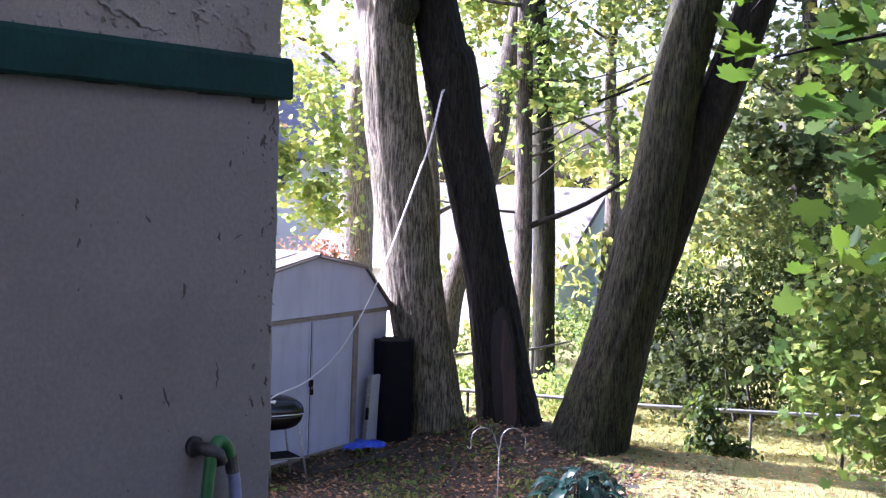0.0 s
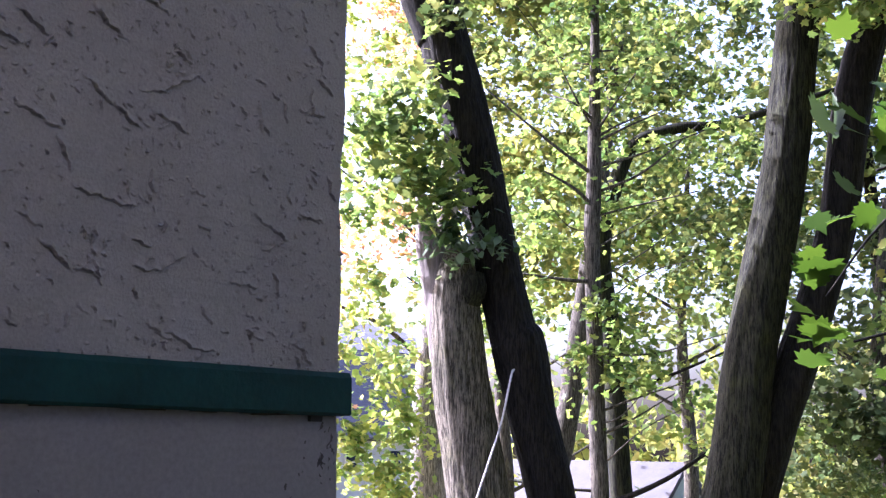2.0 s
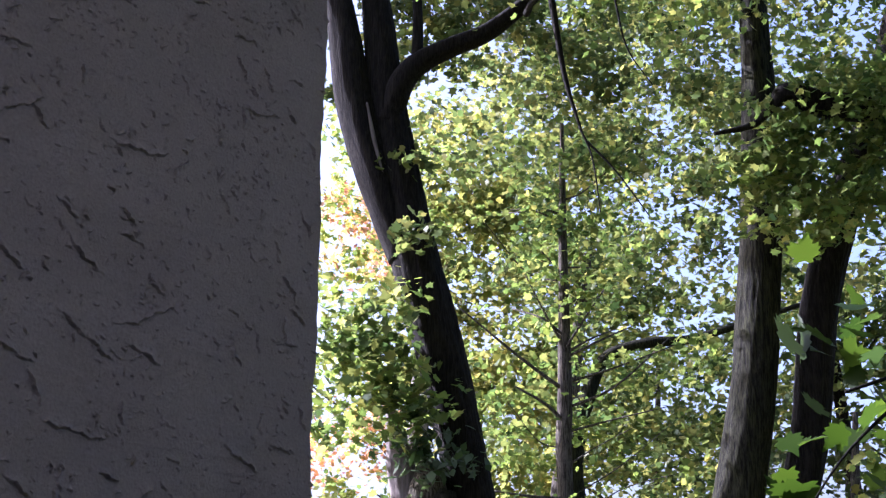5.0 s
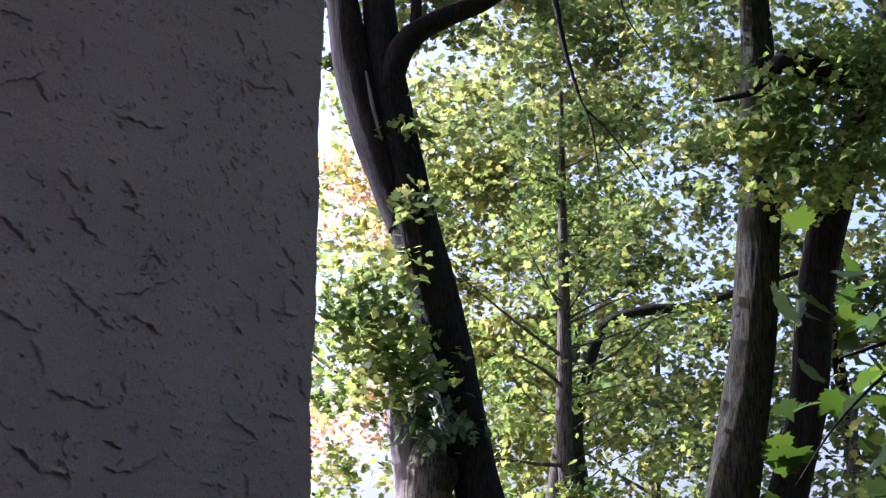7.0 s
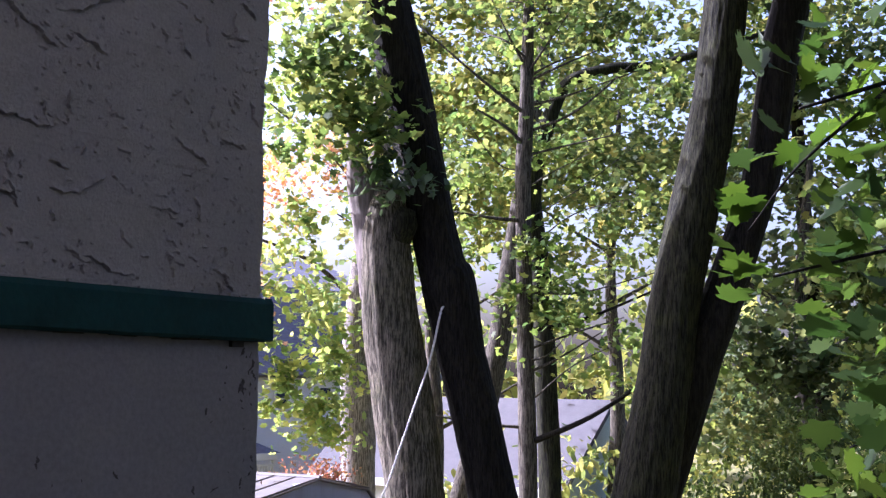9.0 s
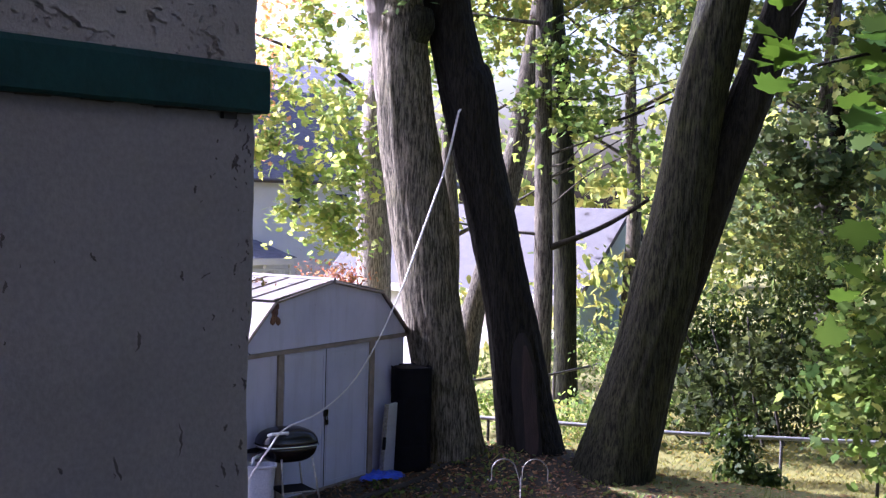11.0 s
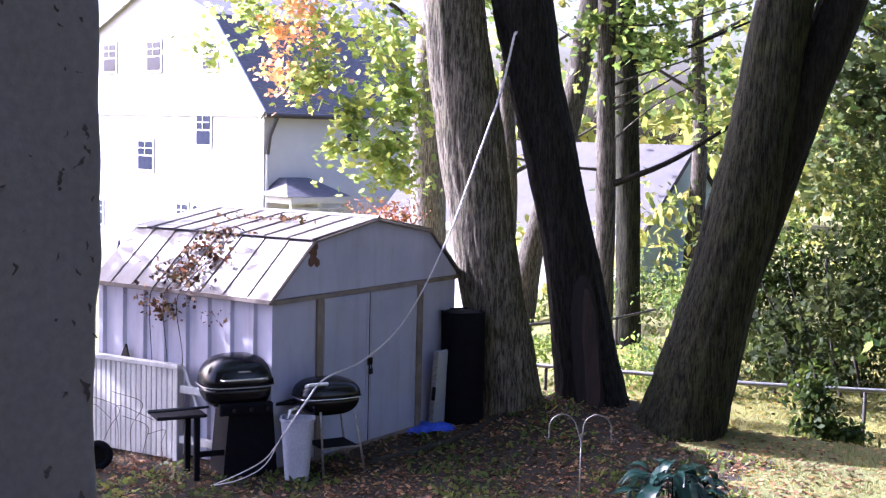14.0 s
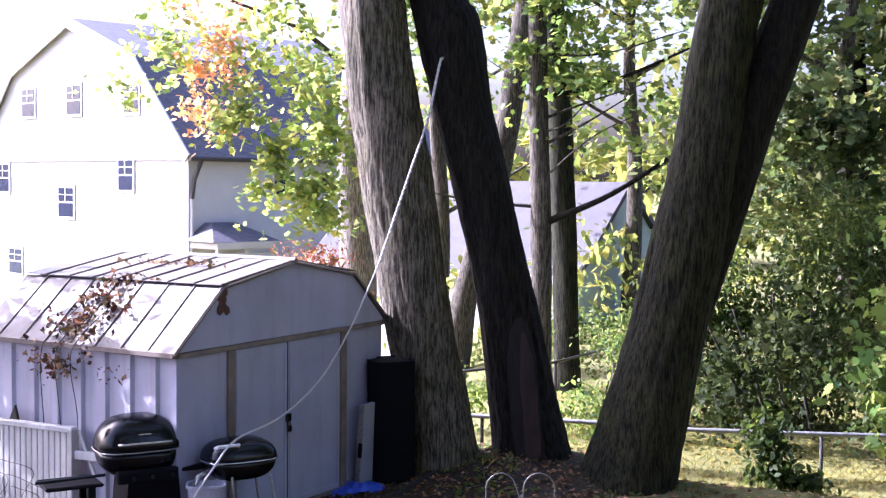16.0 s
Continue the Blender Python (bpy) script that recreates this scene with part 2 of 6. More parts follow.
M["leaf_vine"] = leafage("leaf_vine", [(0.035, 0.07, 0.022), (0.05, 0.095, 0.03), (0.10, 0.14, 0.09), (0.03, 0.055, 0.018)], 0.4, 0.55)
# The next two are darkened: the thicket's shade is put into their tones.
M["leaf_dusty_shaded"] = leafage("leaf_dusty_shaded", [(0.016, 0.026, 0.008), (0.03, 0.045, 0.012), (0.012, 0.02, 0.007), (0.05, 0.065, 0.022), (0.02, 0.033, 0.009)], 0.45, 0.7)
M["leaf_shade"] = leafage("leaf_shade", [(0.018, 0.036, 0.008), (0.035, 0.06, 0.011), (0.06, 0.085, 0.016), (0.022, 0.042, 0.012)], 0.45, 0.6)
M["leaf_hosta_pale"] = leafage("leaf_hosta_pale", [(0.035, 0.06, 0.052), (0.07, 0.10, 0.09)], 0.25, 0.4)
M["leaf_hosta"] = leafage("leaf_hosta", [(0.004, 0.014, 0.011), (0.006, 0.02, 0.016), (0.014, 0.032, 0.027), (0.003, 0.010, 0.008)], 0.15, 0.3)
M["litter"] = leafage("leaf_litter", [(0.05, 0.026, 0.014), (0.09, 0.05, 0.025), (0.19, 0.12, 0.06), (0.022, 0.013, 0.009), (0.30, 0.21, 0.12), (0.13, 0.05, 0.034), (0.035, 0.022, 0.013), (0.065, 0.036, 0.02), (0.06, 0.07, 0.014)], 0.2, 0.8)
M["lawn_litter"] = leafage("lawn_litter", [(0.1800, 0.1500, 0.0320), (0.2640, 0.2340, 0.0480), (0.1440, 0.0900, 0.0288), (0.2160, 0.2040, 0.0288), (0.1080, 0.0600, 0.0240)], 0.2, 0.8)
M["yard_litter"] = leafage("yard_litter", [(0.22, 0.11, 0.06), (0.29, 0.18, 0.08), (0.13, 0.06, 0.035), (0.32, 0.22, 0.11), (0.22, 0.17, 0.04), (0.25, 0.11, 0.065)], 0.2, 0.8)
M["grass"] = leafage("grass_blades", [(0.065, 0.09, 0.01), (0.10, 0.12, 0.015), (0.14, 0.145, 0.022), (0.045, 0.07, 0.008)], 0.4, 0.6)


# ---- helpers of this place ----
def link_mesh(name, verts, faces, mat, parent=None, smooth=False):
    me = bpy.data.meshes.new(name)
    me.from_pydata([tuple(v) for v in verts], [], faces)
    me.materials.append(mat)
    if smooth:
        me.shade_smooth()
    ob = new(name, me)
    ob.parent = parent
    return ob


def part(name, bm, mat, parent=None, label="", smooth=False):
    me = bpy.data.meshes.new(name)
    bmesh.ops.recalc_face_normals(bm, faces=bm.faces)
    bm.to_mesh(me)
    bm.free()
    me.materials.append(mat)
    if smooth:
        me.shade_smooth()
    ob = new(name, me)
    ob.parent = parent
    return tagged(ob, label) if label else ob


def thing(name, m, label, category, group=""):
    ob = new(name)
    ob.matrix_world = m
    return tagged(ob, label, category, group)


def box(x0, y0, z0, x1, y1, z1, bevel=0.004, bm=None, m=None):
    bm = bm or bmesh.new()
    r = bmesh.ops.create_cube(bm, size=1)["verts"]
    bmesh.ops.transform(bm, verts=r, matrix=Matrix.Translation(((x0 + x1) / 2, (y0 + y1) / 2, (z0 + z1) / 2)) @ Matrix.Diagonal((x1 - x0, y1 - y0, z1 - z0, 1)))
    if bevel:
        es = list({e for v in r for e in v.link_edges})
        r = [v for f in bmesh.ops.bevel(bm, geom=es, offset=bevel, segments=1, affect="EDGES")["faces"] for v in f.verts]
        r = list(bm.verts) if len(bm.verts) == 24 else list(set(r))
    if m is not None:
        bmesh.ops.transform(bm, verts=list(set(r)), matrix=m)
    return bm


def tube(points, radii, seg=10, bm=None, cap=True):
    """A tube swept along points."""
    bm = bm or bmesh.new()
    pts = [Vector(p) for p in points]
    if isinstance(radii, (int, float)):
        radii = [radii] * len(pts)
    rings, up = [], None
    for i, p in enumerate(pts):
        d = (pts[min(i + 1, len(pts) - 1)] - pts[max(i - 1, 0)]).normalized()
        if up is None:
            up = d.orthogonal().normalized()
        a = (up - d * up.dot(d)).normalized()
        up = a
        b = d.cross(a)
        rings.append([bm.verts.new(p + (a * math.cos(k * 2 * math.pi / seg) + b * math.sin(k * 2 * math.pi / seg)) * radii[i]) for k in range(seg)])
    for r0, r1 in zip(rings, rings[1:]):
        for k in range(seg):
            bm.faces.new((r0[k], r0[(k + 1) % seg], r1[(k + 1) % seg], r1[k]))
    if cap:
        bm.faces.new(rings[0][::-1])
        bm.faces.new(rings[-1])
    return bm


def spline(points, n):
    """A smooth way through points (Catmull-Rom), each a tuple of any length."""
    p = np.array(points, float)
    q = np.vstack([2 * p[0] - p[1], p, 2 * p[-1] - p[-2]])
    out = []
    for i in range(len(p) - 1):
        a, b, c, d = q[i:i + 4]
        for t in np.linspace(0, 1, n, endpoint=False):
            out.append(0.5 * (2 * b + (c - a) * t + (2 * a - 5 * b + 4 * c - d) * t * t + (3 * b - a - 3 * c + d) * t ** 3))
    return np.array(out + [p[-1]])


def bole(name, stations, mat, parent, seg=96, rough=0.032, flare=0.0, n=20, seed=0, label=""):
    """A trunk or limb with ridged bark: stations of x, y, z, radius."""
    path = spline(stations, n)
    k = np.arange(seg) * 2 * math.pi / seg
    verts, faces = [], []
    for i, (x, y, z, r) in enumerate(path):
        d = path[min(i + 1, len(path) - 1), :3] - path[max(i - 1, 0), :3]
        d /= np.linalg.norm(d)
        a = np.cross(d, (0.0, 1.0, 0.0))
        a /= np.linalg.norm(a)
        b = np.cross(d, a)
        for j, t in enumerate(k):
            c, s = math.cos(t), math.sin(t)
            ridge = noise.noise(Vector((c * 5 * r / 0.3, s * 5 * r / 0.3, z * 1.5 + seed * 7)))
            fine = noise.noise(Vector((c * 16 * r / 0.3, s * 16 * r / 0.3, z * 4.5 + seed * 3)))
            big = noise.noise(Vector((c * 1.2, s * 1.2, z * 0.5 + seed * 11)))
            foot = flare * math.exp(-max(0.0, z - path[0, 2]) / 0.35) * (1 + 0.8 * math.sin(3 * t + seed))
            rr = r * (1 + 0.10 * big + rough * 1.6 * ridge + rough * fine) + foot
            verts.append((x + (a[0] * c + b[0] * s) * rr, y + (a[1] * c + b[1] * s) * rr, z + (a[2] * c + b[2] * s) * rr))
    for i in range(len(path) - 1):
        for j in range(seg):
            faces.append((i * seg + j, i * seg + (j + 1) % seg, (i + 1) * seg + (j + 1) % seg, (i + 1) * seg + j))
    faces.append(tuple(range(seg))[::-1])
    faces.append(tuple(range((len(path) - 1) * seg, len(path) * seg)))
    ob = link_mesh(name, verts, faces, mat, parent, smooth=True)
    return tagged(ob, label) if label else ob


MAPLE = np.array([(0, -0.5, 0), (0.16, -0.32, 0), (0.42, -0.36, 0.02), (0.34, -0.12, 0), (0.55, 0.12, 0.03), (0.26, 0.14, 0), (0.2, 0.3, 0), (0, 0.6, -0.05),
                  (-0.2, 0.3, 0), (-0.26, 0.14, 0), (-0.55, 0.12, 0.03), (-0.34, -0.12, 0), (-0.42, -0.36, 0.02), (-0.16, -0.32, 0)])
half = [(0.05, -0.36), (0.18, -0.42), (0.33, -0.40), (0.29, -0.27), (0.42, -0.20), (0.58, -0.10), (0.46, -0.04), (0.56, 0.12), (0.44, 0.13), (0.46, 0.28), (0.33, 0.22), (0.20, 0.20), (0.24, 0.36), (0.14, 0.38), (0.09, 0.50)]
NORWAY = np.array([(0, -0.34, 0)] + [(x, y, 0.22 * x) for x, y in half] + [(0, 0.66, -0.08)] + [(-x, y, 0.22 * x) for x, y in half[::-1]])
FAR_LEAF = np.array([(0, -0.5, 0), (0.42, -0.32, 0.02), (0.3, -0.02, 0), (0.5, 0.2, 0.03), (0.16, 0.24, 0), (0, 0.58, -0.05), (-0.16, 0.24, 0), (-0.5, 0.2, 0.03), (-0.3, -0.02, 0), (-0.42, -0.32, 0.02)])
OVAL = np.array([(0, -0.5, 0), (0.26, -0.1, 0.05), (0.2, 0.25, 0.03), (0, 0.55, -0.06), (-0.2, 0.25, 0.03), (-0.26, -0.1, 0.05)])
BLADE = np.array([(-0.06, 0, 0), (0.06, 0, 0), (0.0, 1.0, 0.25)])
CHIP = np.array([(0, -0.5, 0.05), (0.4, 0, 0), (0, 0.5, 0.08), (-0.36, 0.05, 0)])


def leaves(name, places, sizes, mat, parent=None, shape=OVAL, tilt=0.9, seed=1, upright=False):
    """One mesh of many single leaves, each turned its own way."""
    rng = np.random.default_rng(seed)
    n, k = len(places), len(shape)
    if n == 0:
        places, sizes, n = np.zeros((1, 3)), np.array([0.01]), 1
    yaw, tip, roll = rng.uniform(0, 2 * np.pi, n), rng.normal(0, tilt, n), rng.normal(0, tilt * 0.7, n)
    if upright:
        tip = np.pi / 2 + rng.normal(0, 0.35, n)
        roll = rng.normal(0, 0.2, n)
    cy, sy, ct, st, cr, sr = np.cos(yaw), np.sin(yaw), np.cos(tip), np.sin(tip), np.cos(roll), np.sin(roll)
    s = np.asarray(sizes)[:, None]
    x, y, z = (shape[None, :, i] * s * rng.uniform(0.75, 1.25, (n, 1)) for i in range(3))
    x, z = x * cr[:, None] + z * sr[:, None], -x * sr[:, None] + z * cr[:, None]
    y, z = y * ct[:, None] - z * st[:, None], y * st[:, None] + z * ct[:, None]
    x, y = x * cy[:, None] - y * sy[:, None], x * sy[:, None] + y * cy[:, None]
    co = (np.stack([x, y, z], -1) + np.asarray(places)[:, None, :]).reshape(-1, 3)
    me = bpy.data.meshes.new(name)
    me.vertices.add(n * k)
    me.vertices.foreach_set("co", co.astype(np.float32).ravel())
    me.loops.add(n * k)
    me.loops.foreach_set("vertex_index", np.arange(n * k, dtype=np.int32))
    me.polygons.add(n)
    me.polygons.foreach_set("loop_start", np.arange(0, n * k, k, dtype=np.int32))
    me.polygons.foreach_set("loop_total", np.full(n, k, dtype=np.int32))
    me.update(calc_edges=True)
    me.materials.append(mat)
    ob = new(name, me)
    ob.parent = parent
    return ob


def clumps(rng, centre, radii, count, per, spread):
    """Places for leaves: sprays thrown into an egg-shaped room, each a drooping bough with leaves along it."""
    c = rng.normal(0, 0.5, (count, 3)).clip(-1.1, 1.1) * radii + centre
    k, n = rng.uniform(0.5, 1.3, (count, 1)).repeat(per, 0)[:, 0], count * per
    a = rng.uniform(0, 2 * np.pi, count).repeat(per)
    along = rng.normal(0.0, 1.5, n) * spread[0] * k
    wide = rng.normal(0.0, 0.6, n) * spread[1] * k
    drop = rng.normal(0.0, 0.75, n) * spread[2] * k - 0.22 * np.abs(along) - 0.12 * along
    return np.repeat(c, per, 0) + np.stack([along * np.cos(a) - wide * np.sin(a), along * np.sin(a) + wide * np.cos(a), drop], 1)


# ---- the lie of the land ----
def step(a, b, v):
    t = min(1.0, max(0.0, (v - a) / (b - a)))
    return t * t * (3 - 2 * t)


def edge_y(x):
    """Where the yard's upper level breaks off."""
    if x < 2.3:
        return 16.0 - 1.3 * step(0.6, 2.3, x)
    return 14.7 - 1.0 * step(2.2, 5.5, x)


def gz(x, y):
    z = 0.22 * math.exp(-((x - 0.75) ** 2 + (y - 15.1) ** 2) / 1.1)
    z -= 0.42 * step(edge_y(x), edge_y(x) + 0.5, y)
    z -= 0.3 * step(18, 34, y)
    z -= 1.9 * step(17, 34, y) * step(2.5, -3.5, x)
    z += 1.7 * step(8.6, 2.2, y)
    z += 0.035 * noise.noise(Vector((x * 0.9, y * 0.9, 0))) + 0.012 * noise.noise(Vector((x * 4, y * 4, 3)))
    return z


def ground_material(name, tones, fine_tones):
    mat = bpy.data.materials.new(name)
    mat.use_nodes = True
    nt = mat.node_tree
    b = nt.nodes["Principled BSDF"]
    col = ramp(nt, noise_tex(nt, 1.3, 6, 0.65), [(0.3, tones[0]), (0.5, tones[1]), (0.7, tones[2])])
    fine = noise_tex(nt, 22, 5, 0.7)
    col = mix(nt, 0.65, col, ramp(nt, fine, [(0.32, fine_tones[0]), (0.68, fine_tones[1])]))
    nt.links.new(col, b.inputs["Base Color"])
    b.inputs["Roughness"].default_value = 0.95
    k = nt.nodes.new("ShaderNodeBump")
    k.inputs["Strength"].default_value, k.inputs["Distance"].default_value = 0.5, 0.012
    nt.links.new(fine, k.inputs["Height"])
    nt.links.new(k.outputs[0], b.inputs["Normal"])
    return mat


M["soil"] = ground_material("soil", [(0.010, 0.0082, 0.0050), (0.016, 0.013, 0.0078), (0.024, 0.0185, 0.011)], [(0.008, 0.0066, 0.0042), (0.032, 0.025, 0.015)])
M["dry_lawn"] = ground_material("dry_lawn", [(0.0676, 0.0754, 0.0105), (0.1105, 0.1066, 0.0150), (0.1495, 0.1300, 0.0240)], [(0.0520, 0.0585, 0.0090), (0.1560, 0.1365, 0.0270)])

M["worn_yard"] = ground_material("worn_yard", [(0.07, 0.09, 0.018), (0.11, 0.122, 0.03), (0.15, 0.13, 0.05)], [(0.07, 0.08, 0.02), (0.135, 0.13, 0.045)])

xs = np.unique(np.r_[np.linspace(-90, -8, 22), np.arange(-8, 9, 0.14), np.linspace(9, 90, 22)])
ys = np.unique(np.r_[np.linspace(-40, 7, 20), np.arange(7, 22, 0.14), np.linspace(22.2, 50, 30), np.linspace(55, 400, 14)])
verts = [(x, y, gz(x, y)) for y in ys for x in xs]
nx = len(xs)
faces = [(j * nx + i, j * nx + i + 1, (j + 1) * nx + i + 1, (j + 1) * nx + i) for j in range(len(ys) - 1) for i in range(nx - 1)]
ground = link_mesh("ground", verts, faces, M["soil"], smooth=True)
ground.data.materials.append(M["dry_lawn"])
ground.data.materials.append(M["worn_yard"])


def is_lawn(x, y):
    j = 0.7 * noise.noise(Vector((x * 1.1, y * 1.1, 5))) + 0.3 * noise.noise(Vector((x * 4, y * 4, 1)))
    return y > edge_y(x) + 0.35 + j * 0.4 or x > 1.75 + j + 0.25 * (14 - y)


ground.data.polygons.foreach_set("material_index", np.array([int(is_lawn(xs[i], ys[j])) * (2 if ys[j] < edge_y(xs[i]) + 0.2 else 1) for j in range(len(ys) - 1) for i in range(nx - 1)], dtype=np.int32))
tagged(ground, "leaf-strewn bare soil running into dry autumn lawn", "ground", kind="structure")

# ---- the stucco house beside the camera ----
CORNER, ALONG, OUT = Vector((-0.34, 2.67, 0)), Vector((0.611, 0.792, 0)), Vector((0.792, -0.611, 0))
WALL = Matrix.Translation(CORNER) @ Matrix(((ALONG.x, OUT.x, 0, 0), (ALONG.y, OUT.y, 0, 0), (0, 0, 1, 0), (0, 0, 0, 1)))
# in WALL: x runs along the wall to the corner at 0, y stands out of it, z up


TROWEL = [  # marks of the trowel that stand out: from, to along the wall and up
    (-0.818, 3.89, -0.751, 3.857), (-0.805, 3.725, -0.712, 3.699), (-0.722, 3.687, -0.696, 3.627), (-0.688, 3.603, -0.554, 3.587), (-0.752, 3.507, -0.678, 3.458), (-0.678, 3.459, -0.617, 3.469),
    (-0.559, 3.481, -0.498, 3.477), (-0.498, 3.477, -0.443, 3.518), (-0.677, 3.94, -0.59, 3.88), (-0.68, 3.802, -0.615, 3.765), (-0.615, 3.765, -0.55, 3.73), (-0.554, 3.795, -0.422, 3.864), (-0.531, 3.772, -0.449, 3.74),
    (-0.284, 3.613, -0.195, 3.574), (-0.479, 3.369, -0.368, 3.337), (-0.166, 3.633, -0.095, 3.621), (-0.705, 4.004, -0.656, 3.975), (-0.334, 3.475, -0.264, 3.471),
    (-0.851, 4.267, -0.782, 4.267), (-0.835, 4.125, -0.749, 4.182), (-0.603, 4.147, -0.469, 4.154), (-0.288, 4.327, -0.277, 4.279), (-0.28, 4.323, -0.174, 4.34), (-0.158, 3.843, -0.102, 3.842)]


def stucco_sheet(z0, z1, step_, strokes, lumps, amp, seed, marks=()):
    """Wall face with trowel strokes: a ragged lip that drops sharply on one side and runs out on the other; turns round the corner at its end."""
    rng = np.random.default_rng(seed)
    s = np.arange(-0.92, -0.052, step_)
    zz = np.arange(z0, z1 + step_ * 0.5, step_)
    S, Z = np.meshgrid(s, zz)
    H, groove = np.zeros_like(S), np.zeros_like(S)
    over_s, over_z = np.zeros_like(S), np.zeros_like(S)
    todo = []
    for a, b, c, d in marks:
        todo.append(((a + c) / 2, (b + d) / 2, math.hypot(c - a, d - b) / 2 * 1.06, rng.uniform(0.005, 0.009), 0.8, math.atan2(d - b, c - a), rng.uniform(0.8, 2.4), 0.75))
    hs_ = hz_ = 0.0
    for n_ in range(strokes):
        if n_ % 9 == 0:
            hs_, hz_ = rng.uniform(-0.92, 0), rng.uniform(z0, z1)
        lean = rng.normal(-0.7, 0.65) + (1.5 if rng.random() < 0.15 else 0)
        if n_ % 26 == 0:
            todo.append((rng.uniform(-0.92, 0), rng.uniform(z0, z1), rng.uniform(0.02, 0.035), 0.004, 0.8, lean, rng.normal(0, 3), 0.8))
        elif n_ % 6 == 0:
            todo.append((rng.uniform(-0.92, 0), rng.uniform(z0, z1), rng.uniform(0.006, 0.016), 0.003, 0.7, lean, rng.normal(0, 6), 1.0))
        else:
            todo.append((hs_ + rng.normal(0, 0.04), hz_ + rng.normal(0, 0.03), rng.uniform(0.002, 0.007), 0.002, rng.uniform(0.4, 0.7), lean, 0.0, 0.8))
    for cs, cz, ln, wd, k, ang, bend, wob in todo:
        ht, ph = amp * k, rng.uniform(0, 6.3, 5)
        m = (np.abs(S - cs) < ln + wd * 3) & (np.abs(Z - cz) < ln + wd * 3)
        ds, dz = S[m] - cs, Z[m] - cz
        u, v = ds * math.cos(ang) + dz * math.sin(ang), -ds * math.sin(ang) + dz * math.cos(ang)
        v = v - bend * (u * u - ln * ln * 0.5) + wob * (0.0034 * np.sin(u * 75 + ph[0]) + 0.0022 * np.sin(u * 190 + ph[1]) + 0.0011 * np.sin(u * 460 + ph[2]))
        along = np.clip(1 - (u / ln) ** 4, 0, 1) * np.clip(0.8 + 0.5 * np.sin(u * 120 + ph[3]) * np.sin(u * 47 + ph[4]), 0.3, 1.1)
        H[m] = np.maximum(H[m], ht * along * np.where(v > 0, np.exp(-v / wd), np.exp(-(v / 0.0008) ** 2)))
        groove[m] = np.maximum(groove[m], along * ht * 0.3 * np.exp(-((v + 0.0016) / 0.0010) ** 2))
        lip = along * 0.0016 * k * np.exp(-((v - 0.0008) / 0.0012) ** 2)
        over_s[m] += lip * math.sin(ang)
        over_z[m] -= lip * math.cos(ang)
    for _ in range(lumps):
        cs, cz, r = rng.uniform(-0.92, 0), rng.uniform(z0, z1), rng.uniform(0.002, 0.005)
        m = (np.abs(S - cs) < 3 * r) & (np.abs(Z - cz) < 3 * r)
        H[m] += amp * rng.uniform(-0.3, 0.25) * np.exp(-((S[m] - cs) ** 2 + (Z[m] - cz) ** 2) / r ** 2)
    low = np.array([[noise.noise(Vector((a * 3.1, b * 3.1, seed))) + 0.5 * noise.noise(Vector((a * 9, b * 9, seed))) for a in s] for b in zz[:: max(1, int(0.03 / step_))]])
    low = np.repeat(low, max(1, int(0.03 / step_)), 0)[: len(zz)] if max(1, int(0.03 / step_)) > 1 else low
    for _ in range(4):
        low[1:-1] = (low[:-2] + 2 * low[1:-1] + low[2:]) / 4
    H += low * 0.0055 - groove + np.array([[0.0011 * noise.noise(Vector((a * 34, b * 34, seed))) for a in s[::4]] for b in zz[::4]]).repeat(4, 0).repeat(4, 1)[:len(zz), :len(s)]
    edge = np.array([0.008 * noise.noise(Vector((0, 0, b * 5 + seed))) + 0.004 * noise.noise(Vector((0, 4, b * 19))) for b in zz])
    verts, faces = [], []
    back = [0.0, -0.006, -0.02, -0.06, -0.3]
    run = [0.004, 0.011, 0.013, 0.013, 0.013]
    w = len(s) + len(back)
    for j, b in enumerate(zz):
        for i, a in enumerate(s):
            k = max(0.0, (a + 0.2) / 0.15)
            verts.append((a + edge[j] * k + over_s[j, i], H[j, i], b + over_z[j, i]))
        for q, r in zip(back, run):
            verts.append((s[-1] + r + edge[j], H[j, -1] * (q > -0.01) + q, b))
    for j in range(len(zz) - 1):
        for i in range(w - 1):
            faces.append((j * w + i, j * w + i + 1, (j + 1) * w + i + 1, (j + 1) * w + i))
    return verts, faces


wall = link_mesh("wall_stucco_upper", *stucco_sheet(3.30, 5.05, 0.0017, 1500, 700, 0.0135, 3, TROWEL), M["stucco"], smooth=True)
wall.matrix_world = WALL
tagged(wall, "grey stucco wall with raised trowel strokes", "wall", kind="structure")
wall = link_mesh("wall_painted_lower", *stucco_sheet(1.2, 3.245, 0.012, 60, 160, 0.0016, 8), M["old_paint"], smooth=True)
wall.matrix_world = WALL @ Matrix.Translation((0.002, 0.004, 0))
tagged(wall, "smooth grey painted wall with peeling flakes", "wall", kind="structure")
bm = box(-7, -0.32, 0.4, -0.919, 0, 7.4, 0)
box(-1.5, -0.32, 5.045, -0.045, -0.002, 7.4, 0, bm)
box(-1.5, -0.32, 0.4, -0.06, -0.006, 1.2, 0, bm)
box(-0.36, -5.5, 0.4, -0.05, -0.31, 7.4, 0, bm)
box(-1.5, -0.33, 1.2, -0.3, -0.06, 5.04, 0, bm)
# Eave and facing wing wall are unseen, added to dim the stucco.
box(-8.0, -0.3, 5.75, 0.4, 1.6, 5.9, 0, bm)
box(-8, 3.1, 0.0, -0.6, 3.4, 7.4, 0, bm)
wall = part("wall_house", bm, M["stucco"])
wall.matrix_world = WALL
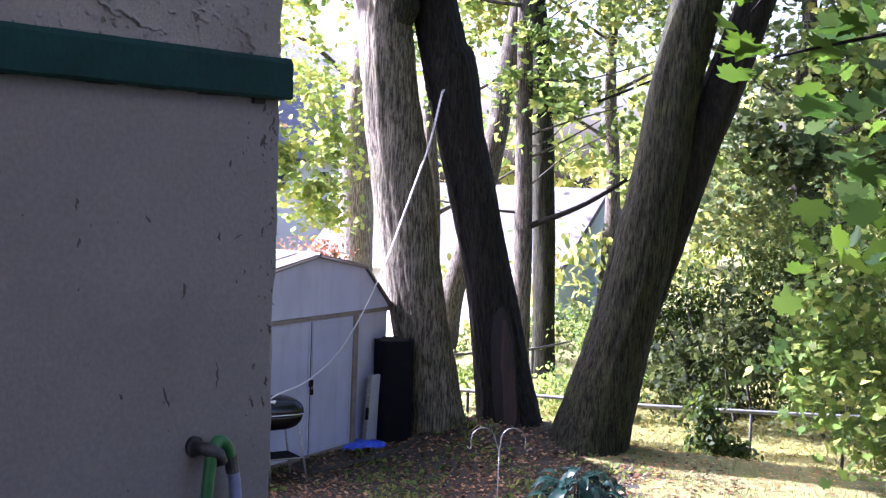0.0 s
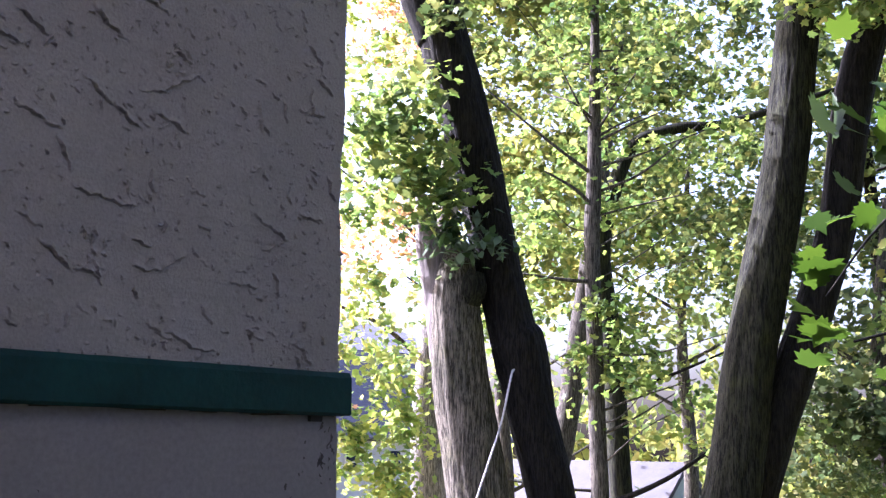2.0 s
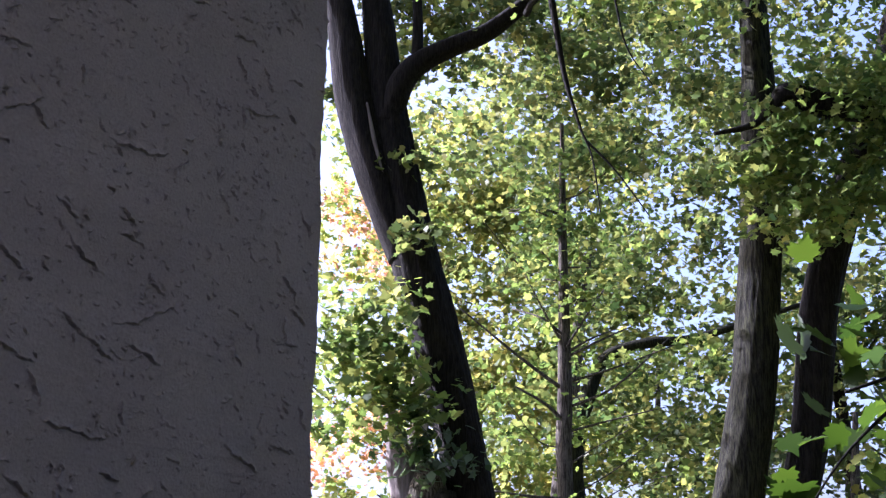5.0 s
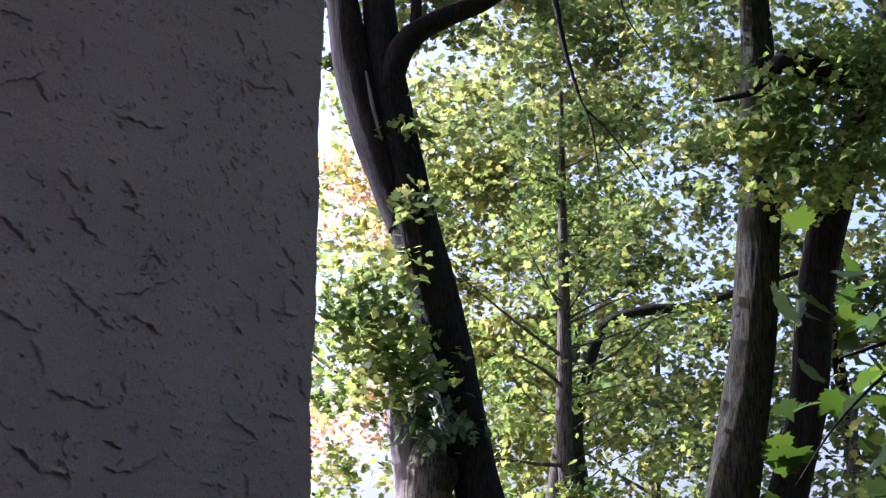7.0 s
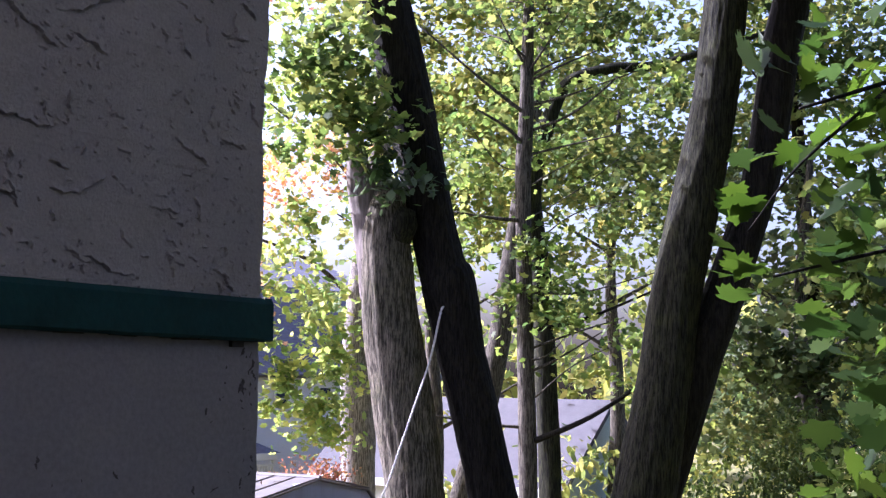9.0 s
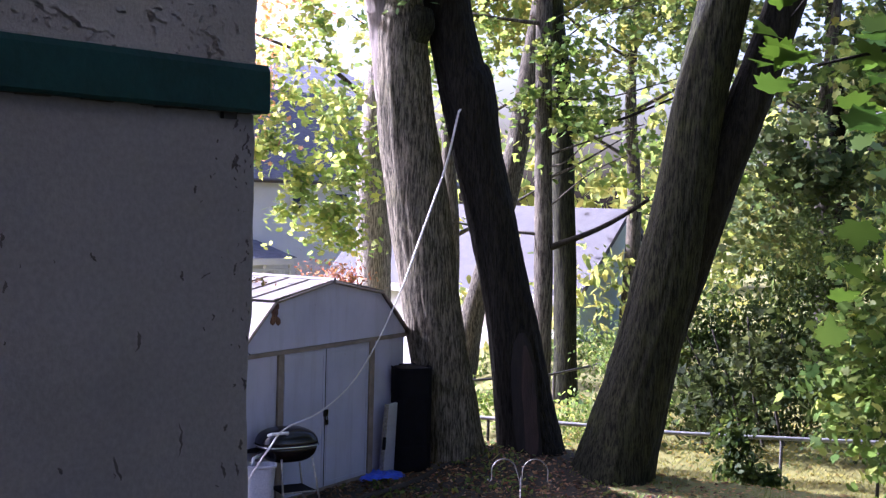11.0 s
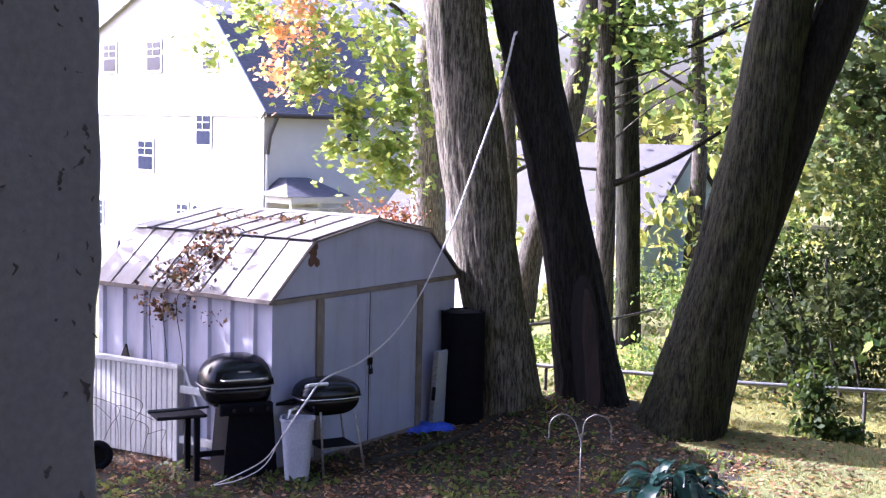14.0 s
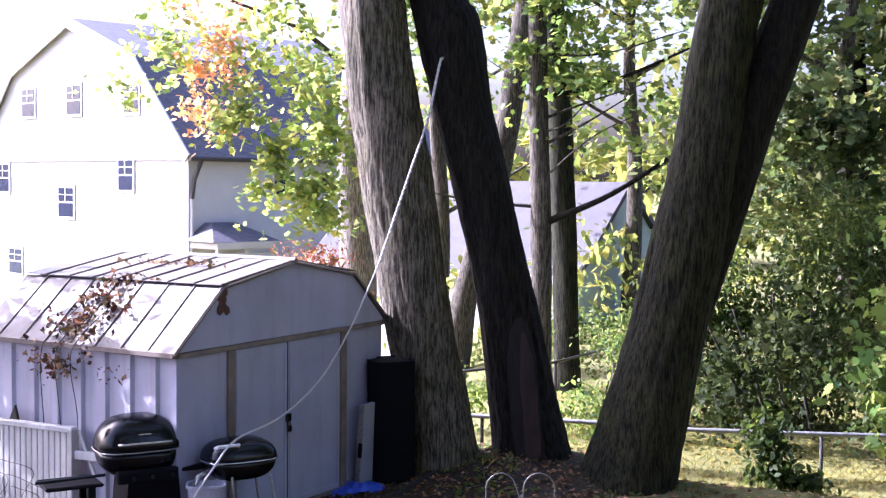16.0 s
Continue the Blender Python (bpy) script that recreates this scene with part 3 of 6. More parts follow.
tagged(wall, "plain stucco walls of the near house, with unseen eave and wing added against skylight", "wall", kind="structure")

band = thing("green_band_trim", WALL, "dark green painted wooden band across the stucco wall", "trim")
band["kind"] = "structure"
bm = bmesh.new()
n = 120
prof = [(0.0, 3.232), (0.030, 3.230), (0.036, 3.236), (0.035, 3.306), (0.028, 3.317), (0.0, 3.318)]
rows_ = []
for i in range(n + 1):
    x = -1.8 + 1.76 * i / n
    rows_.append([bm.verts.new((x, -0.02 if k in (0, 5) else y + 0.0016 * noise.noise(Vector((x * 14, k, 0))), z + 0.0022 * noise.noise(Vector((x * 11, k * 3, 7))))) for k, (y, z) in enumerate(prof)])
for a, b in zip(rows_, rows_[1:]):
    for k in range(len(prof)):
        bm.faces.new((a[k], a[(k + 1) % len(prof)], b[(k + 1) % len(prof)], b[k]))
bm.faces.new(rows_[0])
bm.faces.new(rows_[-1][::-1])
part("band_board", bm, M["green_paint"], band)
bm = bmesh.new()
rng = np.random.default_rng(5)
for i in range(46):
    x = -1.4 + 1.36 * i / 46
    d = rng.uniform(0.001, 0.006) + (0.012 if x > -0.16 and rng.random() < 0.6 else 0)
    box(x, 0.0, 3.233 - d, x + 0.031, 0.010 + rng.uniform(0, 0.006), 3.2325, 0, bm)
part("dirt_line", bm, M["dark_gap"], band, "dark cracked gap of dirt and missing mortar under the band")
bm = bmesh.new()
for i in range(60):
    x = -1.4 + 1.35 * i / 60
    box(x, 0.0, 3.316, x + 0.024, 0.006 + rng.uniform(0, 0.014), 3.3195 + rng.uniform(0, 0.005), 0.001, bm)
part("mortar_edge", bm, M["stucco"], band, "ragged stucco edge above the band")

# peeling flakes on the lower wall
bm = bmesh.new()
for i in range(90):
    near = rng.random() < 0.62
    x, z = (-0.05 - abs(rng.normal(0, 0.05)) if near else rng.uniform(-0.85, -0.07)), (3.215 - abs(rng.normal(0, 0.36)) if near else rng.uniform(2.1, 3.2))
    large = rng.random() < 0.28
    ln, w_, a = (rng.uniform(0.012, 0.032), rng.uniform(0.0012, 0.003), rng.normal(1.57, 0.35)) if large else (rng.uniform(0.003, 0.010), rng.uniform(0.0005, 0.0013), rng.normal(1.5, 0.6))
    if i < 4:
        x, z, ln, w_, a = ((-0.212, 2.655, 0.06, 0.0022, 1.45), (-0.338, 2.625, 0.045, 0.0025, 1.75), (-0.303, 2.834, 0.034, 0.003, 1.5), (-0.09, 3.14, 0.035, 0.0018, 1.6))[i]
    m_ = 8
    wob = np.cumsum(rng.normal(0, min(ln, 0.03) * 0.08, m_ + 1))
    side = []
    for k in range(m_ + 1):
        t = k / m_ - 0.5
        px_, pz = x + ln * t * math.cos(a) + wob[k] * math.sin(a), z + ln * t * math.sin(a) - wob[k] * math.cos(a)
        wk = w_ * (1 - (2 * t) ** 2) * rng.uniform(0.4, 1.3) + 0.0003
        side.append((bm.verts.new((px_ - wk, 0.0056, pz)), bm.verts.new((px_ + wk, 0.0056 + wk * 1.2, pz + wk * 0.4))))
    for (p0, q0), (p1, q1) in zip(side, side[1:]):
        bm.faces.new((p0, p1, q1, q0))
flakes = part("paint_flakes", bm, M["bare_render"])
flakes.matrix_world = WALL
tagged(flakes, "small dark flakes and cracks in the peeling wall paint", "paint flakes", kind="stuff")

# spigot and hoses
tap = thing("hose_spigot", WALL @ Matrix.Translation((-0.265, 0, 2.515)), "weathered outdoor spigot with hoses on the wall", "spigot")
bm = tube([(0, -0.01, 0), (0, 0.012, 0)], 0.022, 16)
part("flange", bm, M["brass"], tap, smooth=False)
bm = tube([(0, 0.01, 0), (0, 0.04, 0), (0.008, 0.052, -0.002), (0.022, 0.056, -0.012), (0.03, 0.056, -0.03)], [0.013, 0.014, 0.016, 0.014, 0.014], 14)
part("tap_body", bm, M["brass"], tap, smooth=True)
bm = tube([tuple(p) for p in spline([(-0.005, 0.06, -1.2), (-0.012, 0.055, -0.5), (-0.004, 0.05, -0.15), (0.006, 0.05, -0.03), (0.022, 0.05, 0.012), (0.045, 0.05, 0.006), (0.062, 0.05, -0.028)], 8)], 0.0128, 12)
part("green_hose", bm, M["hose_green"], tap, "bent green garden hose", smooth=True)
bm = tube([(0.060, 0.05, -0.02), (0.068, 0.05, -0.055)], [0.014, 0.0145], 12)
part("coupling", bm, M["brass"], tap)
bm = tube([tuple(p) for p in spline([(0.068, 0.05, -0.05), (0.078, 0.05, -0.12), (0.082, 0.05, -0.4), (0.08, 0.055, -1.2)], 8)], 0.0125, 12)
part("blue_hose", bm, M["hose_blue"], tap, "pale blue hose length", smooth=True)

# ---- the three great trunks ----
tree_a = thing("broken_tree", pose(0, 0, 0), "broad grey maple trunk broken off at the top, with suckers", "tree")
bole("trunk", [(0.01, 15, -0.25, 0.36), (-0.03, 15, 0.3, 0.33), (-0.26, 15, 1.45, 0.335), (-0.43, 15, 2.45, 0.33), (-0.67, 15, 3.9, 0.335), (-0.75, 15, 4.75, 0.31), (-0.76, 15, 5.1, 0.28), (-0.74, 15.02, 5.35, 0.22), (-0.73, 15.04, 5.55, 0.12), (-0.73, 15.04, 5.62, 0.05)], M["bark_a"], tree_a, flare=0.05, seed=1)
bole("broken_spur", [(-0.80, 15.02, 4.2, 0.22), (-0.90, 15.02, 4.8, 0.21), (-1.02, 15.02, 5.4, 0.17), (-1.13, 15.02, 5.9, 0.11), (-1.2, 15.02, 6.3, 0.03)], M["broken_wood"], tree_a, seg=40, rough=0.09, seed=4, label="pale splintered spur of broken wood")
bole("knob", [(-0.6, 14.9, 4.85, 0.14), (-0.55, 14.86, 5.05, 0.17), (-0.5, 14.85, 5.22, 0.1)], M["bark_c"], tree_a, seg=20, seed=5)

tree_b = thing("leaning_dark_tree", pose(0, 0, 0), "dark leaning maple trunk with a rotten hollow at its foot", "tree")
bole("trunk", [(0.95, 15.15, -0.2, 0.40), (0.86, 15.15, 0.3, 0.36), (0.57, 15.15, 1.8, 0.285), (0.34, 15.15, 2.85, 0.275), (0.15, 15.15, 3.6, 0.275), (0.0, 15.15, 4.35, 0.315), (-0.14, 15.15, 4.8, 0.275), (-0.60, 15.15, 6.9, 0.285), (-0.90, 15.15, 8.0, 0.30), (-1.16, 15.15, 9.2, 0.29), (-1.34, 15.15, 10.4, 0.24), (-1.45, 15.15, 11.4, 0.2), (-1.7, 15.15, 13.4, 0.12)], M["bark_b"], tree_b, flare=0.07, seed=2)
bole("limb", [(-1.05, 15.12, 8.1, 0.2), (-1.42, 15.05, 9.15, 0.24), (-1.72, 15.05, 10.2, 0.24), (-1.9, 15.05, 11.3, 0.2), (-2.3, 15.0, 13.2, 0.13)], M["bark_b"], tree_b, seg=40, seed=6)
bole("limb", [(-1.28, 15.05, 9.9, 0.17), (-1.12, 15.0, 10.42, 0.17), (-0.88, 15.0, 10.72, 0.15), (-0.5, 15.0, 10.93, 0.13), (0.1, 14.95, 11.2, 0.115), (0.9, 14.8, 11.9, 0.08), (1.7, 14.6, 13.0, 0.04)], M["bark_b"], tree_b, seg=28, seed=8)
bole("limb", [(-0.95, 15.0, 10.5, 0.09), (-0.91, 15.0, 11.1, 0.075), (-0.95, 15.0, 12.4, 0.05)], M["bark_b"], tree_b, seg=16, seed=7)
bole("limb", [(-1.54, 14.86, 10.1, 0.015), (-1.42, 14.84, 9.5, 0.028), (-1.26, 14.85, 8.9, 0.015)], M["broken_wood"], tree_b, seg=16, rough=0.12, seed=26, label="thin pale strip along the left stem")
# No recess is cut here; a dark patch over the trunk stands for it.
bm = bmesh.new()
hol = []
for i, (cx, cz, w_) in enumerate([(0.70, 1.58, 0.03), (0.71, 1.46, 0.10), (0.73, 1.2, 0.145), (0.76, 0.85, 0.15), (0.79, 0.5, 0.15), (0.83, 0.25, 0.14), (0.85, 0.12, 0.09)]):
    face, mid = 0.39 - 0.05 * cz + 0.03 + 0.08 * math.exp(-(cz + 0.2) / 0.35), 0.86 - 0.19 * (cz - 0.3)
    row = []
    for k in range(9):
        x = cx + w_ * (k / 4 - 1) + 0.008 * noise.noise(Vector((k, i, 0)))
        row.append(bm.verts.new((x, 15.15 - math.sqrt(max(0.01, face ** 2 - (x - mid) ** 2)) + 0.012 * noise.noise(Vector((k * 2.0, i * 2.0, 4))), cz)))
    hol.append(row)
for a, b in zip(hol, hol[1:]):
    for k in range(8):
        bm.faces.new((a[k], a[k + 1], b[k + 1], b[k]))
part("hollow_shade_patch", bm, M["hollow"], tree_b, "rotten wood patch with the hollow's shade in its colour", smooth=True)
bm = bmesh.new()
core = []
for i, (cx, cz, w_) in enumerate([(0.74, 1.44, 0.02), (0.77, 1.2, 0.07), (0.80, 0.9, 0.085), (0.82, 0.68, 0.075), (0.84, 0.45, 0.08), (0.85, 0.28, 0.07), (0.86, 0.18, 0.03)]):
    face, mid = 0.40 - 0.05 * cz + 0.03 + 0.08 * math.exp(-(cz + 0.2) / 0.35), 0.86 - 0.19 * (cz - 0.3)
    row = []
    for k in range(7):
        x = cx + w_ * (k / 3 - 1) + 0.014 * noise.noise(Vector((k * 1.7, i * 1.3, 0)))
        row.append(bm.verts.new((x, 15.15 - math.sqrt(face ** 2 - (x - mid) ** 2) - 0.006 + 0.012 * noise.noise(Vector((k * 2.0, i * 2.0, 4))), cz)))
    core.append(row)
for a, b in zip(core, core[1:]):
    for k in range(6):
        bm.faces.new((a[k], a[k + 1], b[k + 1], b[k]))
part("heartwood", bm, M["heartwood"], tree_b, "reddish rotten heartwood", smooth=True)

tree_c = thing("forked_tree", pose(0, 0, 0), "leaning brown maple trunk forked into two stems", "tree")
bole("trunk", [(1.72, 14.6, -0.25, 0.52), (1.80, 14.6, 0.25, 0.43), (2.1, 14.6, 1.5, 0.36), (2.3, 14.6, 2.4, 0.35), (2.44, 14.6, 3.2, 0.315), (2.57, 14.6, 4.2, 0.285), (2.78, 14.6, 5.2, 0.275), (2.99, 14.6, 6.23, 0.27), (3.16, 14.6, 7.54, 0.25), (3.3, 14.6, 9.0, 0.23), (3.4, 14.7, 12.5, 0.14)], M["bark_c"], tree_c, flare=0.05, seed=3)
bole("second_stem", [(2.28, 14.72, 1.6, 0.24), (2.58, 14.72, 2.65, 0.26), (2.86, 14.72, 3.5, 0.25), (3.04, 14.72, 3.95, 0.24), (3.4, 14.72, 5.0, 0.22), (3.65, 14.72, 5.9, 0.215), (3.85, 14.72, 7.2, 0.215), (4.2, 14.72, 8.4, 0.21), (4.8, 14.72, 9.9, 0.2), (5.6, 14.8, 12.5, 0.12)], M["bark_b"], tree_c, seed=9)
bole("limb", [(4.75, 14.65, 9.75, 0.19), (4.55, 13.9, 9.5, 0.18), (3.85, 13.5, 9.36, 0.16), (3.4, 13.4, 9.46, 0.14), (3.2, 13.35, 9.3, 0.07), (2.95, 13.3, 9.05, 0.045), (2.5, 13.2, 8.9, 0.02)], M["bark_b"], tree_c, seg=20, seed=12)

# ---- trees behind ----
def twig_set(parent, mat, twigs, seg=8):
    for a, b, c, r in twigs:
        bm = tube([tuple(p) for p in spline([a, b, c], 6)], list(np.linspace(r, r * 0.35, 13)), seg)
        part("branch", bm, mat, parent, smooth=True)


slim = thing("slim_tree", pose(0, 0, 0), "slim straight maple with many thin side branches", "tree")
bole("trunk", [(1.32, 21, -0.9, 0.17), (1.32, 21, 0.8, 0.15), (1.30, 21, 2.3, 0.15), (1.24, 21, 4.25, 0.135), (1.19, 21, 6.65, 0.13), (1.23, 21, 7.7, 0.12), (1.27, 21, 10.9, 0.06), (1.3, 21, 12.5, 0.03)], M["bark_thin"], slim, seg=20, seed=14)
rng = np.random.default_rng(21)
tw = []
for i in range(24):
    z = 2.4 + i * 0.38 + rng.uniform(-0.25, 0.25)
    sd, ln, up_ = (1 if rng.random() < 0.5 else -1), rng.uniform(0.5, 2.2), rng.uniform(0.15, 1.1)
    tw.append(((1.24, 21, z), (1.24 + sd * ln * 0.45, 21 + rng.normal(0, 0.25), z + ln * up_ * 0.3 + rng.normal(0, 0.08)), (1.24 + sd * ln, 21 + rng.normal(0, 0.5), z + ln * up_ * rng.uniform(0.5, 1.0)), rng.uniform(0.012, 0.03)))
twig_set(slim, M["bark_thin"], tw)
twig_set(slim, M["bark_thin"], [((1.17, 20.95, 7.72), (0.5, 20.8, 8.2), (-0.55, 20.6, 9.05), 0.036), ((1.2, 20.95, 7.15), (0.9, 20.8, 7.42), (0.4, 20.7, 7.7), 0.04), ((1.2, 20.95, 5.9), (0.7, 20.8, 5.92), (0.05, 20.7, 6.0), 0.04), ((1.2, 20.95, 8.3), (1.5, 20.8, 8.75), (1.95, 20.7, 9.4), 0.026), ((1.2, 20.95, 8.5), (0.95, 20.8, 8.9), (0.6, 20.7, 9.6), 0.026)])
twig_set(slim, M["bark_b"], [((1.34, 20.95, 2.3), (2.3, 20.6, 2.75), (3.4, 20.4, 3.5), 0.055), ((1.3, 20.95, 4.1), (2.2, 20.6, 4.3), (3.6, 20.4, 4.9), 0.04)])

back = thing("background_tree", pose(0, 0, 0), "sturdy grey trunk of a tree beyond the fence", "tree")
bole("trunk", [(1.92, 23, -1.2, 0.24), (1.86, 23, 0.5, 0.20), (1.80, 23, 2.2, 0.2), (1.64, 23, 5, 0.19), (1.45, 23, 6.7, 0.19), (1.72, 23, 7.9, 0.15), (2.1, 23, 8.7, 0.12), (2.9, 23, 9.0, 0.10), (3.8, 23, 9.1, 0.08), (6, 23, 9.8, 0.04)], M["bark_c"], back, seg=24, seed=15)
bare_tops = []
for nm, lab, st, seed in (
    ("background_tree", "leaning pale trunk far behind the slim tree", [(0.0, 30, -2.6, 0.32), (0.14, 30, -0.8, 0.29), (0.29, 30, 0.53, 0.27), (0.86, 30, 2.66, 0.26), (1.14, 30, 4.12, 0.26), (1.45, 30, 6.2, 0.25), (1.9, 30, 9.5, 0.2), (2.4, 30, 13, 0.1)], 16),
    ("background_tree", "pale sunlit trunk behind the garden shed", [(-2.05, 30, -2.6, 0.46), (-2.05, 30, 1.2, 0.41), (-2.1, 30, 4.5, 0.37), (-1.7, 30, 9, 0.25), (-1.5, 30, 14, 0.12)], 17),
    ("background_tree", "dark trunk in the undergrowth beyond the fence", [(7.6, 26, -1, 0.22), (7.5, 26, 2.0, 0.2), (7.3, 26, 5.0, 0.18), (7.0, 26, 10, 0.1)], 18),
):
    t_ = thing(nm, pose(0, 0, 0), lab, "tree")
    bare_tops.append((t_, st[-1], seed))
    left_back = t_ if seed == 17 else (left_back if seed > 17 else None)
    bole("trunk", st, {16: M["bark_thin"], 17: M["bark_sun_pale"], 18: M["bark_b"]}[seed], t_, seg=22, seed=seed)

# ---- crowns ----
rng = np.random.default_rng(31)


def gappy(p, scale, cut, seed):
    """Keeps the leaves that lie inside the boughs and drops those in the gaps between them."""
    q = p * scale + seed * 3.7
    return p[np.array([noise.noise(Vector(v)) + 0.45 * noise.noise(Vector(v * 2.6)) > cut for v in q])]


def crown(parent, blobs, mat, size, seed, shape=OVAL, per=26, spread=(0.34, 0.34, 0.24), few=1.0, gaps=None):
    r = np.random.default_rng(seed)
    p = np.vstack([clumps(r, np.array(c), np.array(rad), max(3, int(k * few)), per, spread) for c, rad, k in blobs])
    if gaps:
        p = gappy(p, gaps[0], gaps[1], seed)
    return leaves("crown", p, r.uniform(size * 0.6, size * 1.3, len(p)), mat, parent, shape, tilt=0.75, seed=seed)


FLAT = (0.42, 0.42, 0.13)
for t_, (x, y, z, _), seed in bare_tops:
    if seed != 17:
        crown(t_, [((x, y, z), (1.6, 0.7, 1.6), 26)], M["leaf_green"], 0.16, 200 + seed, FAR_LEAF, 40, FLAT)
        twig_set(t_, M["bark_thin"], [((x - 0.2, y, z - 1.6), (x + s_ * 0.6, y, z - 0.6), (x + s_ * 1.3, y, z + 0.3), 0.04) for s_ in (-1, 1)])
crown(slim, [((1.3, 22.0, 8.8), (2.4, 0.8, 3.4), 120), ((2.8, 20.8, 4.7), (1.8, 0.8, 1.3), 50), ((0.0, 21.6, 6.5), (1.2, 0.6, 1.8), 40), ((1.3, 20.5, 10.8), (1.3, 0.4, 1.6), 46), ((0.7, 20.7, 5.4), (1.3, 0.6, 1.1), 50)], M["leaf_fresh"], 0.125, 41, FAR_LEAF, 70, FLAT, 0.62, (0.8, 0.02))
crown(back, [((4.6, 25, 7.3), (3.2, 1.4, 2.6), 95), ((2.8, 25, 10.8), (3.5, 1.4, 2.0), 130), ((2.5, 25.5, 15.5), (6.0, 1.8, 2.6), 240)], M["leaf_green"], 0.16, 42, FAR_LEAF, 80, (0.5, 0.5, 0.2), 0.6, (0.6, 0.05))
crown(tree_c, [((4.2, 13.75, 9.4), (1.3, 0.7, 1.0), 95), ((5.4, 13.6, 8.2), (1.0, 0.7, 2.0), 80), ((3.7, 13.8, 8.7), (1.2, 0.4, 0.5), 40), ((2.4, 14.0, 11.6), (2.6, 1.2, 1.0), 110), ((5.5, 14.0, 11.5), (2.0, 1.0, 1.2), 70)], M["leaf_fresh"], 0.105, 43, MAPLE, 34, (0.24, 0.24, 0.13), 1.2, (1.1, -0.05))
crown(tree_c, [((3.2, 13.5, 8.7), (0.6, 0.3, 0.7), 54), ((3.5, 13.5, 7.9), (0.3, 0.25, 0.25), 14), ((4.3, 13.3, 8.5), (0.5, 0.3, 0.8), 36)], M["leaf_fresh"], 0.11, 143, MAPLE, 18, (0.14, 0.14, 0.1))
crown(tree_b, [((-0.3, 18.0, 13.2), (3.0, 1.0, 1.2), 130), ((1.8, 19.4, 13.6), (3.6, 1.0, 1.7), 220), ((5.0, 20.5, 14.4), (4.2, 1.2, 2.4), 200), ((-1.15, 14.7, 9.35), (0.25, 0.08, 0.12), 4), ((-1.0, 14.75, 8.3), (0.2, 0.06, 0.12), 3)], M["leaf_green"], 0.13, 44, FAR_LEAF, 56, (0.38, 0.38, 0.18), 0.6, (0.7, 0.0))
# Unseen boughs, added to keep the sun off the forked tree's leaves.
crown(tree_b, [((0.6, 12.6, 12.9), (2.0, 1.0, 0.6), 210), ((3.2, 13.0, 14.0), (1.8, 1.2, 0.7), 120)], M["leaf_green"], 0.19, 144, OVAL, 24, (0.4, 0.4, 0.15))
crown(tree_a, [((-1.45, 14.7, 6.8), (0.75, 0.35, 0.9), 66), ((-1.0, 14.6, 6.3), (0.4, 0.15, 0.5), 22)], M["leaf_fresh"], 0.125, 145, MAPLE, 18, (0.17, 0.14, 0.13))
crown(tree_a, [((-0.8, 14.55, 5.6), (0.3, 0.12, 0.4), 13), ((-0.35, 14.6, 5.5), (0.22, 0.08, 0.25), 5)], M["leaf_vine"], 0.15, 46, OVAL, 12, (0.12, 0.08, 0.12))
# Unseen spread of leaves above the yard, added to hold back the sky.
crown(tree_b, [((1.5, 9.0, 14.5), (7.0, 5.0, 1.2), 620)], M["leaf_green"], 0.2, 49, OVAL, 22, (0.5, 0.5, 0.2))
# Unseen tree, put here only to shade the shed's side and the soil.
shade = thing("added_shade_tree", pose(0, 0, 0), "unseen maple added at the yard's side to shade the shed", "tree")
bole("trunk", [(-8.6, 12.6, gz(-8.6, 12.6) - 0.2, 0.2), (-8.5, 12.6, 2.5, 0.17), (-8.4, 12.7, 5.0, 0.12), (-8.3, 12.7, 7.0, 0.04)], M["bark_c"], shade, seg=20, seed=34)
crown(shade, [((-8.3, 12.7, 4.1), (2.2, 1.7, 0.8), 320)], M["leaf_green"], 0.2, 51, OVAL, 22, (0.35, 0.35, 0.2))
twig_set(tree_b, M["bark_b"], [((0.74, 13.5, 10.9), (0.88, 13.5, 9.8), (1.05, 13.5, 9.1), 0.045), ((1.03, 13.5, 9.15), (1.17, 13.5, 8.75), (1.24, 13.5, 8.1), 0.016), ((1.12, 13.5, 8.95), (1.42, 13.5, 8.6), (1.78, 13.5, 8.05), 0.016), ((1.5, 13.6, 10.9), (1.62, 13.6, 10.2), (1.9, 13.6, 9.7), 0.016), ((0.5, 14.8, 11.3), (0.6, 14.2, 11.2), (0.75, 13.5, 10.8), 0.05)])

crown(left_back, [((-3.6, 28.5, 5.9), (1.9, 0.8, 1.5), 46), ((-3.0, 29, 9.5), (2.6, 1.0, 2.4), 80), ((-2.4, 29, 14.5), (3.0, 1.0, 3.0), 140), ((-2.6, 28, 3.6), (0.8, 0.6, 0.8), 14), ((-2.9, 27, 6.5), (0.8, 0.5, 2.6), 34)], M["leaf_yellow"], 0.185, 47, FAR_LEAF, 36, (0.4, 0.36, 0.2), 0.85, (0.9, 0.08))
crown(left_back, [((-4.8, 27.8, 5.4), (0.45, 0.4, 1.0), 22), ((-4.9, 27.8, 4.2), (0.35, 0.3, 0.4), 9), ((-4.3, 27.8, 7.6), (1.2, 0.7, 1.2), 30), ((-2.7, 28.0, 8.3), (0.6, 0.5, 0.9), 18), ((-3.0, 28.0, 13.2), (0.8, 0.5, 1.2), 22)], M["leaf_orange"], 0.115, 48, FAR_LEAF, 26, (0.28, 0.28, 0.28))
